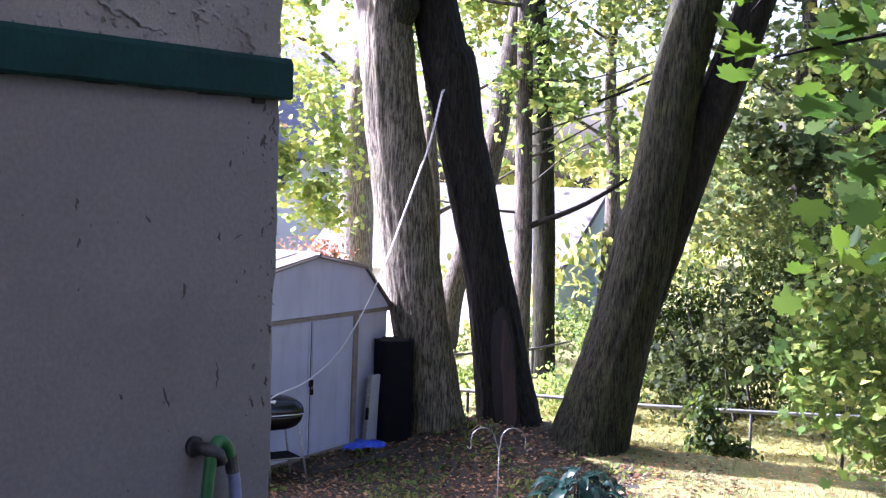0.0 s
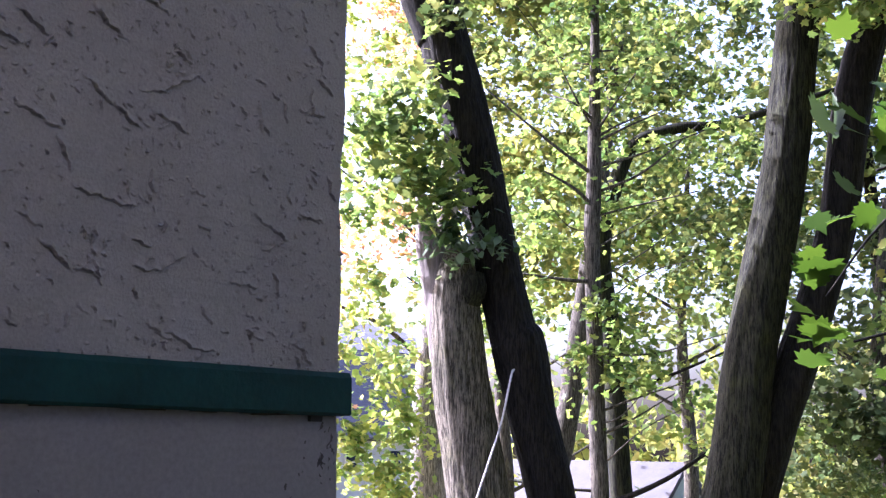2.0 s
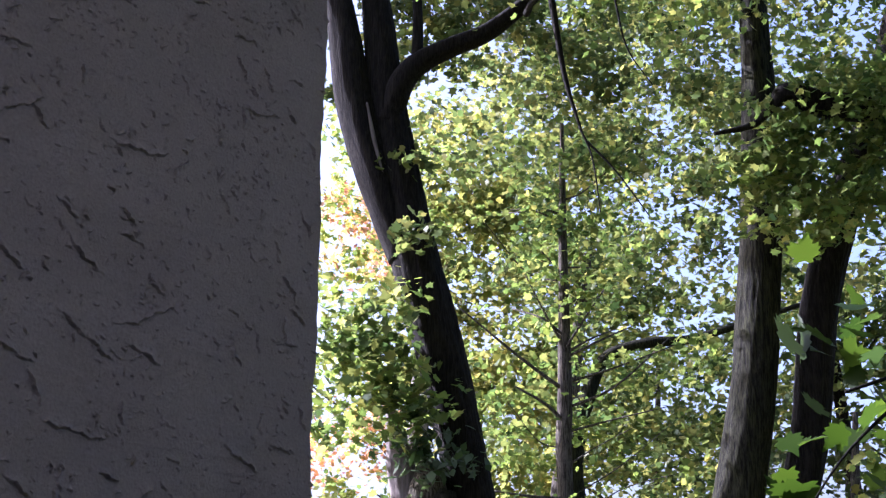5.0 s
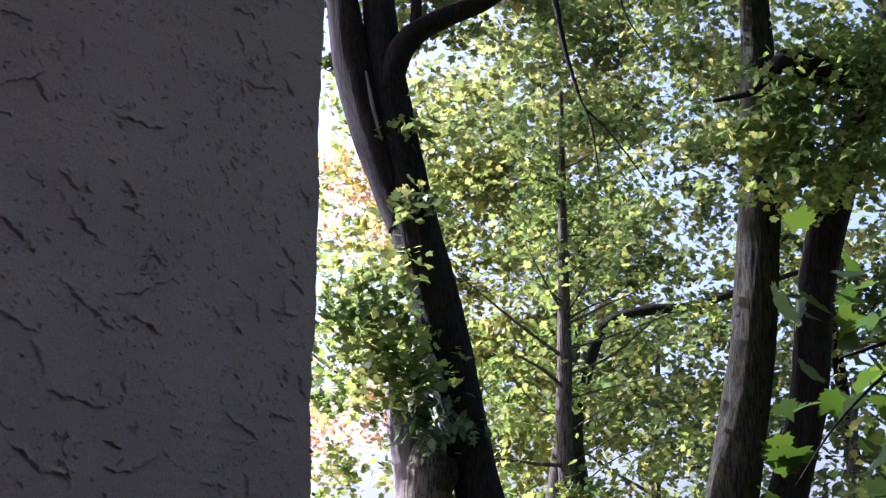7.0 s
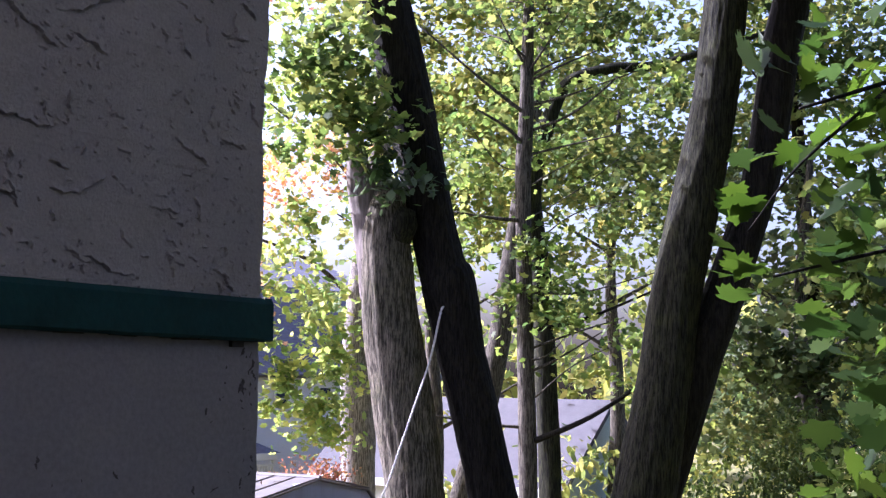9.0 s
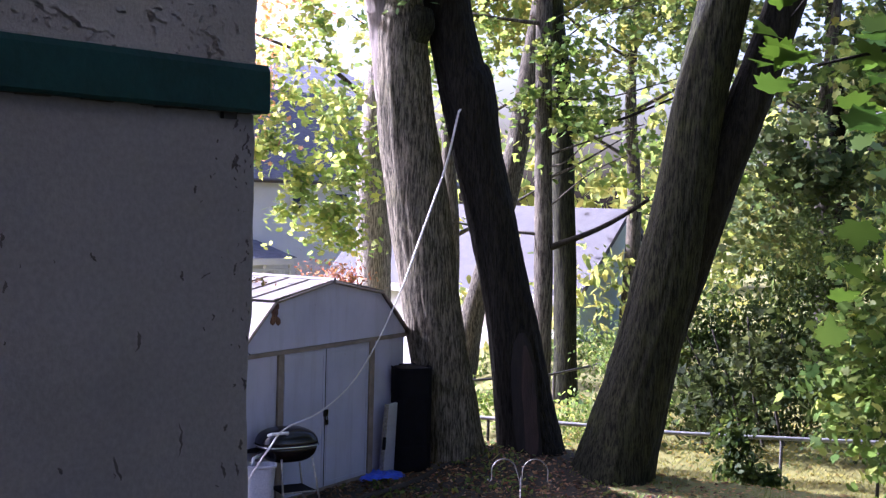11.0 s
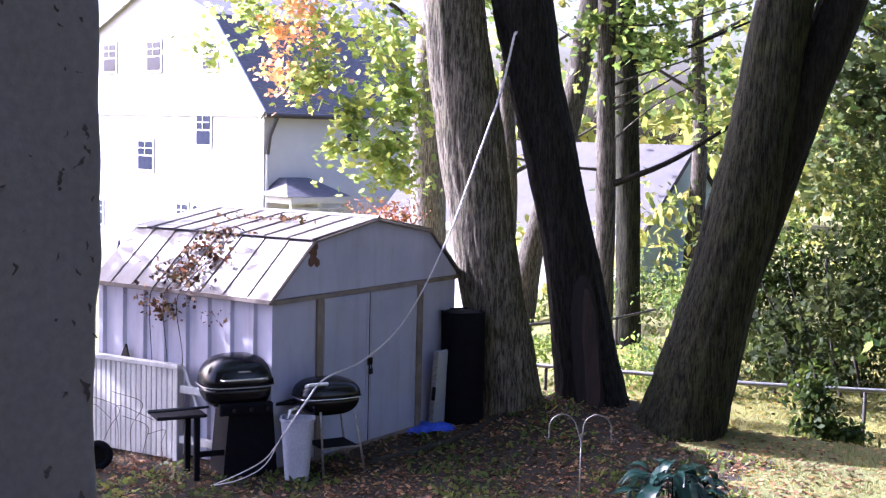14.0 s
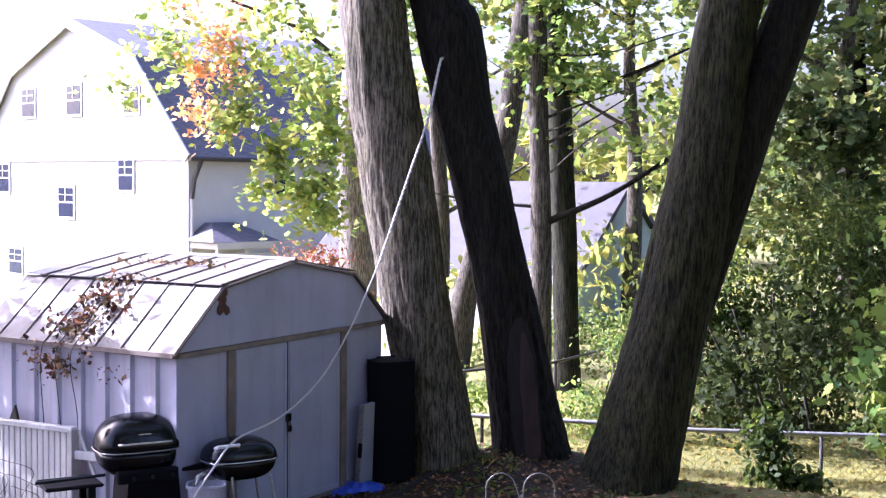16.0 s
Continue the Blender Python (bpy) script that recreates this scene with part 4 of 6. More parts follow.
crown(left_back, [((-5.7, 27.8, 5.7), (0.7, 0.4, 0.6), 16), ((-6.5, 27.8, 4.6), (0.35, 0.3, 0.35), 6), ((-4.1, 27.6, 4.4), (0.5, 0.4, 0.9), 18), ((-2.75, 27.4, 2.75), (0.55, 0.4, 0.35), 24), ((-2.6, 27.4, 2.2), (0.45, 0.4, 0.25), 16), ((-2.4, 27.4, 3.6), (0.4, 0.4, 0.4), 16), ((-2.6, 27.4, 4.6), (0.6, 0.4, 0.7), 12)], M["leaf_yellow"], 0.15, 148, FAR_LEAF, 17, (0.24, 0.24, 0.18))
crown(left_back, [((-3.55, 27.3, 3.4), (0.2, 0.25, 0.55), 11), ((-3.75, 27.3, 2.7), (0.2, 0.2, 0.15), 4), ((-4.2, 27.3, 4.1), (0.3, 0.25, 0.3), 7)], M["leaf_yellow"], 0.16, 149, FAR_LEAF, 22, (0.16, 0.16, 0.14))
twig_set(left_back, M["bark_thin"], [((-2.05, 30, 5.0), (-3.2, 29.4, 6.0), (-4.8, 28.6, 6.6), 0.07), ((-1.9, 30, 7.5), (-2.9, 29.5, 8.6), (-4.2, 29, 9.6), 0.06), ((-2.0, 30, 3.6), (-2.6, 29.2, 4.0), (-3.4, 28.4, 3.9), 0.04)])

# Unseen tree added so that its crown shades the foliage at the centre.
tall = thing("added_tall_maple", pose(0, 0, 0), "unseen tall maple added at the yard's far side to shade the canopy", "tree")
bole("trunk", [(-10.2, 21.0, gz(-10.2, 21.0) - 0.2, 0.4), (-10.0, 21.0, 6.0, 0.33), (-9.0, 20.8, 12.0, 0.24), (-7.6, 20.6, 17.0, 0.1)], M["bark_c"], tall, seg=24, seed=35)
crown(tall, [((-7.0, 20.3, 17.6), (3.2, 2.6, 1.6), 330)], M["leaf_green"], 0.24, 52, OVAL, 22, (0.45, 0.45, 0.2))

WOODS = [
    ("yellow-green maple beyond the fence", (-0.4, 33.5), 9.0, M["leaf_woods"], [((0.4, 33, 9.6), (3.4, 1.8, 3.0), 170), ((-0.5, 33, 15.5), (4.2, 1.8, 4.2), 230)], 0.25),
    ("tall green maple beyond the fence", (4.6, 36), 9.0, M["leaf_green"], [((4.8, 36, 9.4), (4.6, 2.2, 3.4), 200), ((4.6, 36, 17), (6, 2.2, 5.0), 330)], 0.27),
    ("dense green maple at the yard's side", (10.2, 27), 8.0, M["leaf_green"], [((9.6, 26, 4.6), (2.8, 1.8, 2.6), 260), ((9.5, 27, 11), (3.4, 1.8, 4.2), 280)], 0.22),
    ("olive maple behind the forked tree", (6.6, 24), 6.0, M["leaf_dark"], [((6.0, 23.5, 3.2), (1.7, 1.2, 1.6), 130), ((6.6, 24, 6.4), (1.8, 1.2, 1.8), 120)], 0.18),
]
for i, (lab, (x, y), h, mat, blobs, size) in enumerate(WOODS):
    t_ = thing("background_tree", pose(0, 0, 0), lab, "tree")
    g = gz(x, y)
    bole("trunk", [(x, y, g - 0.2, 0.26), (x + 0.1, y, g + 0.4 * h, 0.2), (x - 0.1, y, g + 0.8 * h, 0.14), (x + 0.2, y, g + 1.4 * h, 0.05)], M["bark_thin"], t_, seg=16, seed=50 + i)
    twig_set(t_, M["bark_thin"], [((x, y, g + h * q), (x + sx * 1.2, y, g + h * q + 0.7), (x + sx * 2.6, y - 0.4, g + h * q + 1.6), 0.06) for q, sx in ((0.4, 1), (0.55, -1), (0.7, 1), (0.85, -1))])
    crown(t_, [(c, q, int(k * 0.3)) for c, q, k in blobs], mat, size * (0.78 if y > 30 else 0.9), 60 + i, FAR_LEAF, 170 if y > 30 else 130, (0.75, 0.55, 0.3), 1.15, (0.5, -0.06 if x > 1 else -0.25))

# unseen canopy added to cut skylight, over and behind the house and right-hand yard
r = np.random.default_rng(97)
near = thing("added_yard_maple", pose(0, 0, 0), "unseen tall maple added over the house and yard to cut skylight", "tree")
bole("trunk", [(12.5, -3.0, gz(12.5, -3.0) - 0.2, 0.5), (12.4, -3.0, 4.0, 0.42), (12.0, -2.8, 8.0, 0.34), (11.0, -2.6, 12.0, 0.2)], M["bark_c"], near, seg=32, seed=71)
p = np.vstack([clumps(r, np.array((2.0, -3.0, 14.0)), np.array((12.0, 8.0, 2.6)), 560, 20, (0.8, 0.8, 0.35)), clumps(r, np.array((13.5, 7.0, 13.0)), np.array((4.5, 8.0, 3.6)), 400, 20, (0.8, 0.8, 0.4))])
p = p[~((p[:, 1] > 4.5) & (p[:, 0] < 7.5)) & (p[:, 2] > 9.0)]
leaves("crown", p, r.uniform(0.35, 0.6, len(p)), M["leaf_dark"], near, OVAL, seed=96)

r = np.random.default_rng(99)
p = np.vstack([clumps(r, np.array((10.0, 33, 1.0)), np.array((9.0, 1.5, 2.0)), 130, 26, (0.5, 0.4, 0.3)), clumps(r, np.array((14.0, 60, 4.0)), np.array((26, 4, 5.0)), 260, 24, (1.0, 0.8, 0.6))])
# Unseen leaf masses at the right and behind, added to cut skylight.
p = np.vstack([p, clumps(r, np.array((15.5, 10, 7.0)), np.array((3.0, 11, 7.5)), 330, 20, (0.9, 0.9, 0.6)), clumps(r, np.array((5.0, -11, 7.0)), np.array((15, 3, 7.5)), 330, 20, (0.9, 0.9, 0.6))])
p = p[~((p[:, 1] < 25) & (p[:, 1] > 0) & (p[:, 0] < 10.5))]
tagged(leaves("far_woods", p, np.where((p[:, 1] > 45) | (p[:, 1] < 27), 0.7, 0.26) * r.uniform(0.6, 1.3, len(p)), M["leaf_woods"], None, OVAL, seed=98), "green thickets and woods in the distance, plus unseen ones added nearby to cut skylight", "woods", kind="stuff")

# ---- garden shed ----
SHED = pose(-2.08, 12.31, 0, 0, 0, 60.33)     # x along its front, y into its depth
W, D, EAVE, BRK_X, BRK_Z, TOP = 2.92, 2.17, 1.56, 0.51, 2.03, 2.19
shed = thing("garden_shed", SHED, "weathered white metal garden shed with a barn roof, lilac skylight in its wall colour", "shed")


def plate(pts, thick, axis, bm=None):
    """A flat plate: outline in two coordinates, thick along the third axis (a pair of values)."""
    bm = bm or bmesh.new()
    rings = []
    for t in thick:
        ring = []
        for a, b in pts:
            v = {"x": (t, a, b), "y": (a, t, b), "z": (a, b, t)}[axis]
            ring.append(bm.verts.new(v))
        rings.append(ring)
    bm.faces.new(rings[0])
    bm.faces.new(rings[1][::-1])
    for k in range(len(pts)):
        bm.faces.new((rings[0][k], rings[0][(k + 1) % len(pts)], rings[1][(k + 1) % len(pts)], rings[1][k]))
    return bm


# front: two side panels, gable over the door
part("front_panel", plate([(0.0, 0.0), (0.60, 0.0), (0.60, 1.5), (0.0, 1.5)], (0.0, 0.03), "y"), M["shed_wall"], shed)
part("front_panel", plate([(2.30, 0.0), (W, 0.0), (W, 1.5), (2.30, 1.5)], (0.0, 0.03), "y"), M["shed_wall"], shed)
part("gable_panel", plate([(0.0, 1.545), (W, 1.545), (W, EAVE + 0.01), (W - BRK_X, BRK_Z - 0.02), (1.78, 2.155), (W / 2, TOP - 0.02), (1.14, 2.155), (BRK_X, BRK_Z - 0.02), (0.0, EAVE + 0.01)], (-0.012, 0.03), "y"), M["shed_wall"], shed)
part("back_panel", plate([(0.0, 0.0), (W, 0.0), (W, EAVE), (W - BRK_X, BRK_Z - 0.02), (W / 2, TOP - 0.02), (BRK_X, BRK_Z - 0.02), (0.0, EAVE)], (D - 0.03, D), "y"), M["shed_wall"], shed)
bm = box(-0.01, -0.03, 1.5, W + 0.01, 0.03, 1.54, 0.004)
part("door_header", bm, M["shed_trim"], shed, "brownish metal rail over the doors")
for x in (0.60, 2.21):
    part("door_post", box(x, -0.025, 0, x + 0.09, 0.03, 1.5, 0.004), M["shed_trim"], shed)
for x0, x1 in ((0.692, 1.408), (1.416, 2.208)):
    door = part("sliding_door", box(x0, -0.008, 0.03, x1, 0.015, 1.495, 0.004), M["shed_door"], shed)
    bm = box(x0 + 0.02, -0.014, 0.06, x0 + 0.05, -0.008, 1.47, 0.001)
    box(x1 - 0.05, -0.014, 0.06, x1 - 0.02, -0.008, 1.47, 0.001, bm)
    box(x0 + 0.05, -0.014, 1.42, x1 - 0.05, -0.008, 1.45, 0.001, bm)
    box(x0 + 0.05, -0.014, 0.07, x1 - 0.05, -0.008, 0.10, 0.001, bm)
    part("door_rib", bm, M["shed_door"], door)
part("door_seam", box(1.4085, -0.010, 0.03, 1.4155, 0.012, 1.49, 0), M["dark_gap"], shed)
bm = box(1.37, -0.035, 0.79, 1.44, -0.012, 0.86, 0.006)
bm2 = tube([(1.39, -0.03, 0.79), (1.39, -0.035, 0.75), (1.42, -0.035, 0.75), (1.42, -0.03, 0.79)], 0.006, 8, bm)
box(1.38, -0.045, 0.70, 1.432, -0.022, 0.755, 0.006, bm)
part("padlock", bm, M["black_enamel"], shed, "black hasp and padlock")
# base channel
bm = box(-0.01, -0.012, 0, W + 0.01, 0.04, 0.05, 0.003)
part("base_rail", bm, M["shed_trim"], shed)


def ribbed_wall(x_out, sign, name):
    bm = bmesh.new()
    ys_, xs_ = [], []
    n_, p = 8, D / 8
    for i in range(n_):
        for f, o in ((0.0, 0.0), (0.62, 0.0), (0.70, 0.028), (0.92, 0.028)):
            ys_.append((i + f) * p)
            xs_.append(o)
    ys_.append(D)
    xs_.append(0.0)
    zs_ = np.linspace(0.03, EAVE - 0.02, 7)
    cols = [[bm.verts.new((x_out + sign * (x - 0.004 * noise.noise(Vector((y * 3, z * 3, 2)))), y, z)) for z in zs_] for x, y in zip(xs_, ys_)]
    for a, b in zip(cols, cols[1:]):
        for k in range(len(zs_) - 1):
            bm.faces.new((a[k], a[k + 1], b[k + 1], b[k]))
    inner = [[bm.verts.new((x_out - sign * 0.02, y, z)) for z in (zs_[0], zs_[-1])] for y in (0.0, D)]
    bm.faces.new((inner[0][0], inner[0][1], inner[1][1], inner[1][0]))
    part(name, bm, M["shed_side"], shed, "ribbed pale steel side wall")


ribbed_wall(0.0, -1, "side_wall")
ribbed_wall(W, 1, "side_wall")
part("eave_trim", box(-0.075, -0.03, EAVE - 0.05, -0.03, D + 0.03, EAVE - 0.005, 0.004), M["shed_trim"], shed)
part("eave_trim", box(W + 0.03, -0.03, EAVE - 0.05, W + 0.075, D + 0.03, EAVE - 0.005, 0.004), M["shed_trim"], shed)


def roof_slope(x0, z0, x1, z1, name, n_=8):
    """One roof slope of standing-seam sheets, each its own piece."""
    L = math.hypot(x1 - x0, z1 - z0)
    ux, uz = (x1 - x0) / L, (z1 - z0) / L
    nxx, nzz = (-uz, ux) if ux > 0 else (uz, -ux)
    y0, wid = -0.05, (D + 0.10) / n_
    base = None
    for i in range(n_):
        a, b = y0 + i * wid, y0 + (i + 1) * wid
        bm = bmesh.new()
        prof = [(a + 0.002, 0.0), (a + 0.002, 0.004), (a + 0.08, 0.007), (b - 0.08, 0.005), (b - 0.002, 0.004), (b - 0.002, 0.0)]
        r_ = [[bm.verts.new((px_ + nxx * h, y, pz + nzz * h)) for y, h in prof] for px_, pz in ((x0, z0), ((x0 + x1) / 2, (z0 + z1) / 2 - 0.002 * (i % 3)), (x1, z1))]
        for p, q in zip(r_, r_[1:]):
            for k in range(len(prof)):
                bm.faces.new((p[k], p[(k + 1) % len(prof)], q[(k + 1) % len(prof)], q[k]))
        bm.faces.new(r_[0])
        bm.faces.new(r_[-1][::-1])
        sheet = part(name, bm, M["shed_roof"], shed)
        bm = tube([(x0 + nxx * 0.008, a + 0.008, z0 + nzz * 0.008), (x1 + nxx * 0.008, a + 0.008, z1 + nzz * 0.008)], 0.0075, 6)
        part("seam", bm, M["shed_trim"], sheet)


roof_slope(-0.07, EAVE - 0.02, BRK_X, BRK_Z, "lower_roof_sheet")
roof_slope(BRK_X - 0.03, BRK_Z + 0.012, W / 2, TOP + 0.005, "upper_roof_sheet")
roof_slope(W + 0.07, EAVE - 0.02, W - BRK_X, BRK_Z, "lower_roof_sheet")
roof_slope(W - BRK_X + 0.03, BRK_Z + 0.012, W / 2, TOP + 0.005, "upper_roof_sheet")
bm = tube([(W / 2, -0.06, TOP + 0.012), (W / 2, D + 0.06, TOP + 0.012)], 0.025, 8)
part("ridge_cap", bm, M["shed_roof"], shed)
# rake edge along the gable
bm = bmesh.new()
for (xa, za), (xb, zb) in (((-0.07, EAVE - 0.02), (BRK_X, BRK_Z)), ((BRK_X, BRK_Z), (W / 2, TOP)), ((W / 2, TOP), (W - BRK_X, BRK_Z)), ((W - BRK_X, BRK_Z), (W + 0.07, EAVE - 0.02))):
    tube([(xa, -0.045, za - 0.008), (xb, -0.045, zb - 0.008)], 0.014, 6, bm)
part("rake_trim", bm, M["shed_trim"], shed, smooth=True)
bm = bmesh.new()
for k in range(9):
    a, b, s_ = rng.uniform(0.50, 0.60), rng.uniform(1.82, 1.98), rng.uniform(0.02, 0.05)
    bmesh.ops.create_icosphere(bm, subdivisions=1, radius=s_, matrix=Matrix.Translation((a, -0.012, b)) @ Matrix.Diagonal((1, 0.35, 1.1, 1)))
part("rust_patch", bm, M["rust"], shed, "rusted torn corner cap at the roof break")
# vine and dead leaves on the roof
vine = thing("dead_vine", SHED, "withered brown vine hanging over the shed roof", "vine")
pv = []
for k in range(48):
    y_, t_ = rng.normal(1.15, 0.2), rng.uniform(-0.25, 1.0)
    if t_ > 0:
        x_, z_ = -0.07 + 0.62 * t_, EAVE + 0.47 * t_ + 0.04
    else:
        x_, z_ = -0.10, EAVE + t_ * 1.0
    pv.append((x_, y_ - 0.1 * t_, z_))
pv = np.repeat(np.array(pv), 18, 0) + rng.normal(0, 0.06, (48 * 18, 3)) * (0.6, 1.4, 0.7)
leaves("dry_leaves", pv, rng.uniform(0.02, 0.07, len(pv)), M["litter"], vine, CHIP, seed=71)
pv = np.c_[rng.uniform(0.9, 1.4, 90), rng.normal(0.95, 0.25, 90), np.full(90, 2.16)]
leaves("dry_leaves", pv, rng.uniform(0.03, 0.08, 90), M["litter"], vine, CHIP, seed=72)
for k in range(3):
    y_ = 1.0 + k * 0.17
    bm = tube([tuple(p) for p in spline([(0.4, y_ - 0.05, 1.92), (-0.02, y_, 1.62), (-0.1, y_ + 0.05, 1.4), (-0.07, y_ + 0.02 * k, 0.9 - 0.1 * k), (-0.06, y_ + 0.1, 0.3)], 6)], 0.0035, 6)
    part("stem", bm, M["log"], vine)

# ---- white board fence ----
wf = thing("white_fence", pose(-3.0, 12.66, gz(-3.0, 12.6), 0, 0, 154.2), "white tongue-and-groove board fence panel", "fence")
for i in range(26):
    h = 0.83 + rng.uniform(-0.004, 0.004)
    part("board", box(0.062 * i, -0.012, 0.0, 0.062 * i + 0.056, 0.012, h, 0.005), M["white_wood"], wf)
part("top_rail", box(-0.02, -0.035, 0.83, 1.64, 0.035, 0.875, 0.006), M["white_wood"], wf)
# Dark sheet added behind the boards, standing in for shade in their gaps.
part("groove_shade_sheet", box(0.0, -0.03, 0.1, 1.6, -0.014, 0.8, 0.003), M["shed_trim"], wf)
for x in (-0.03, 1.6):
    part("post", box(x, -0.045, -0.2, x + 0.055, 0.045, 0.86, 0.006), M["white_wood"], wf)

for z in (0.16, 0.62):
    part("open_rail", box(-0.62, -0.02, z, -0.03, 0.02, z + 0.07, 0.006), M["white_wood"], wf)
part("lath", box(-0.5, -0.035, 0.22, -0.47, -0.02, 0.70, 0.003, m=pose(0.1, 0, 0, 0, 25, 0)), M["white_wood"], wf)
stems = thing("dry_stems", pose(-3.0, 12.66, gz(-3.0, 12.6), 0, 0, 154.2), "pale dry vine stems climbing the board fence", "vine")
for k in range(6):
    x = 0.15 + 0.19 * k + rng.uniform(-0.05, 0.05)
    h = rng.uniform(0.2, 0.55)
    part("stem", tube([tuple(q) for q in spline([(x, 0.05, -0.01), (x + rng.normal(0, 0.05), 0.04, h * 0.5), (x + rng.normal(0, 0.12), 0.025, h), (x + rng.normal(0, 0.2), 0.03, h * rng.uniform(0.7, 1.2))], 5)], 0.0035, 5), M["broken_wood"], stems)
plk = thing("broken_plank", SHED @ pose(-0.19, 1.72, 0, 0, 8, 6), "short weathered brown plank leaning on the shed", "plank")
part("plank_board", plate([(-0.05, 0.0), (0.05, 0.0), (0.05, 0.88), (0.01, 0.99), (-0.05, 0.84)], (-0.012, 0.012), "x"), M["log"], plk)
wh = thing("small_wheel", pose(-3.62, 12.3, gz(-3.62, 12.3) + 0.13, 90, 0, 20), "small black rubber wheel standing by the fence", "wheel")
part("tyre", tube([(0.1 * math.cos(a), 0.1 * math.sin(a), 0) for a in np.linspace(0, 2 * math.pi, 25)], 0.036, 10, cap=False), M["black_plastic"], wh, smooth=True)
part("hub", tube([(0, 0, -0.02), (0, 0, 0.02)], 0.075, 18), M["black_enamel"], wh)

# ---- grills ----
def dome(rx, ry, rz, cx, cy, cz, top=True, square=2.6, n=36, m=10, bm=None):
    """Half of a rounded box: lid or bowl."""
    bm = bm or bmesh.new()
    rings = []
    for j in range(m + 1):
        ph = (math.pi / 2) * j / m
        k, h = math.cos(ph) ** 0.7, math.sin(ph) ** 0.9
        ring = []
        for i in range(n):
            t = 2 * math.pi * i / n
            c, s = math.cos(t), math.sin(t)
            x = math.copysign(abs(c) ** (2 / square), c)
            y = math.copysign(abs(s) ** (2 / square), s)
            ring.append(bm.verts.new((cx + rx * x * max(k, 0.02), cy + ry * y * max(k, 0.02), cz + (rz if top else -rz) * h)))
        rings.append(ring)
    for a, b in zip(rings, rings[1:]):
        for i in range(n):
            bm.faces.new((a[i], a[(i + 1) % n], b[(i + 1) % n], b[i]))
    bm.faces.new(rings[-1])
    bm.faces.new(rings[0][::-1])
    return bm


def rim_ring(rx, ry, z, r, power):
    """A closed bead round a lid's lower edge."""
    return tube([(rx * math.copysign(abs(math.cos(a)) ** (2 / power), math.cos(a)), ry * math.copysign(abs(math.sin(a)) ** (2 / power), math.sin(a)), z) for a in np.linspace(0, 2 * math.pi, 49)], r, 6, cap=False)


g1 = thing("gas_grill", pose(-2.40, 12.35, gz(-2.40, 12.35), 0, 0, 30), "large black gas barbecue with a closed lid", "grill")
part("lid", dome(0.325, 0.245, 0.26, 0, 0, 0.80, True, 3.4), M["black_enamel"], g1, smooth=True)
part("firebox", dome(0.315, 0.235, 0.22, 0, 0, 0.79, False, 3.4), M["black_enamel"], g1, smooth=True)
part("lid_handle", tube([(-0.2, -0.23, 0.87), (-0.19, -0.285, 0.875), (0.19, -0.285, 0.875), (0.2, -0.23, 0.87)], 0.010, 8), M["chrome"], g1, "bright metal lid handle")
part("lid_rim", rim_ring(0.33, 0.25, 0.798, 0.006, 3.4), M["steel_tube"], g1, "bright metal edge of the lid", smooth=True)
part("lid_badge", box(-0.05, -0.236, 0.93, 0.05, -0.20, 0.94, 0.002), M["chrome"], g1)
part("side_shelf", box(-0.74, -0.17, 0.545, -0.30, 0.18, 0.575, 0.012), M["black_plastic"], g1)
part("side_shelf", box(0.30, -0.17, 0.60, 0.62, 0.16, 0.63, 0.012), M["black_plastic"], g1)
part("shelf_rod", tube([(-0.82, -0.2, 0.635), (-0.30, -0.2, 0.645)], 0.012, 8), M["black_enamel"], g1)
bm = plate([(-0.17, 0.0), (0.32, 0.0), (0.27, 0.62), (-0.12, 0.62)], (-0.2, 0.2), "y")
part("cabinet", bm, M["black_plastic"], g1)
for y in (-0.15, 0.15):
    part("leg", box(-0.415, y - 0.022, 0.0, -0.365, y + 0.022, 0.56, 0.006), M["black_plastic"], g1)
part("lower_rail", box(-0.40, -0.16, 0.20, -0.12, -0.13, 0.25, 0.006), M["black_plastic"], g1)
part("control_panel", box(-0.22, -0.25, 0.56, 0.26, -0.18, 0.66, 0.012), M["black_plastic"], g1)
for x in (-0.1, 0.05, 0.2):
    part("knob", tube([(x, -0.245, 0.61), (x, -0.272, 0.61)], 0.02, 12), M["black_enamel"], g1)

g2 = thing("portable_grill", pose(-1.63, 12.52, gz(-1.63, 12.52), 0, 0, 32), "small black portable grill on tubular steel legs", "grill")
part("lid", dome(0.295, 0.205, 0.16, 0, 0, 0.68, True, 3.4), M["black_enamel"], g2, smooth=True)
part("firebox", dome(0.285, 0.2, 0.17, 0, 0, 0.672, False, 3.4), M["black_enamel"], g2, smooth=True)
part("lid_rim", rim_ring(0.30, 0.21, 0.677, 0.006, 3.4), M["chrome"], g2, "bright metal edge of the lid", smooth=True)
part("lid_handle", tube([(-0.26, -0.16, 0.80), (-0.25, -0.21, 0.82), (-0.08, -0.21, 0.82), (-0.07, -0.16, 0.80)], 0.014, 8), M["white_siding_trim"], g2, "white lid handle")
for x0, x1 in ((-0.12, -0.10), (0.20, 0.30)):
    for y0, y1 in ((-0.16, -0.2), (0.16, 0.2)):
        part("leg", tube([(x0, y0, 0.56), (x1, y1, 0.0)], 0.011, 8), M["steel_tube"], g2, smooth=True)
part("brace", tube([(-0.105, -0.19, 0.24), (0.26, -0.19, 0.24)], 0.008, 8), M["steel_tube"], g2)
part("lower_shelf", box(-0.10, -0.17, 0.225, 0.25, 0.17, 0.237, 0.002), M["black_plastic"], g2)
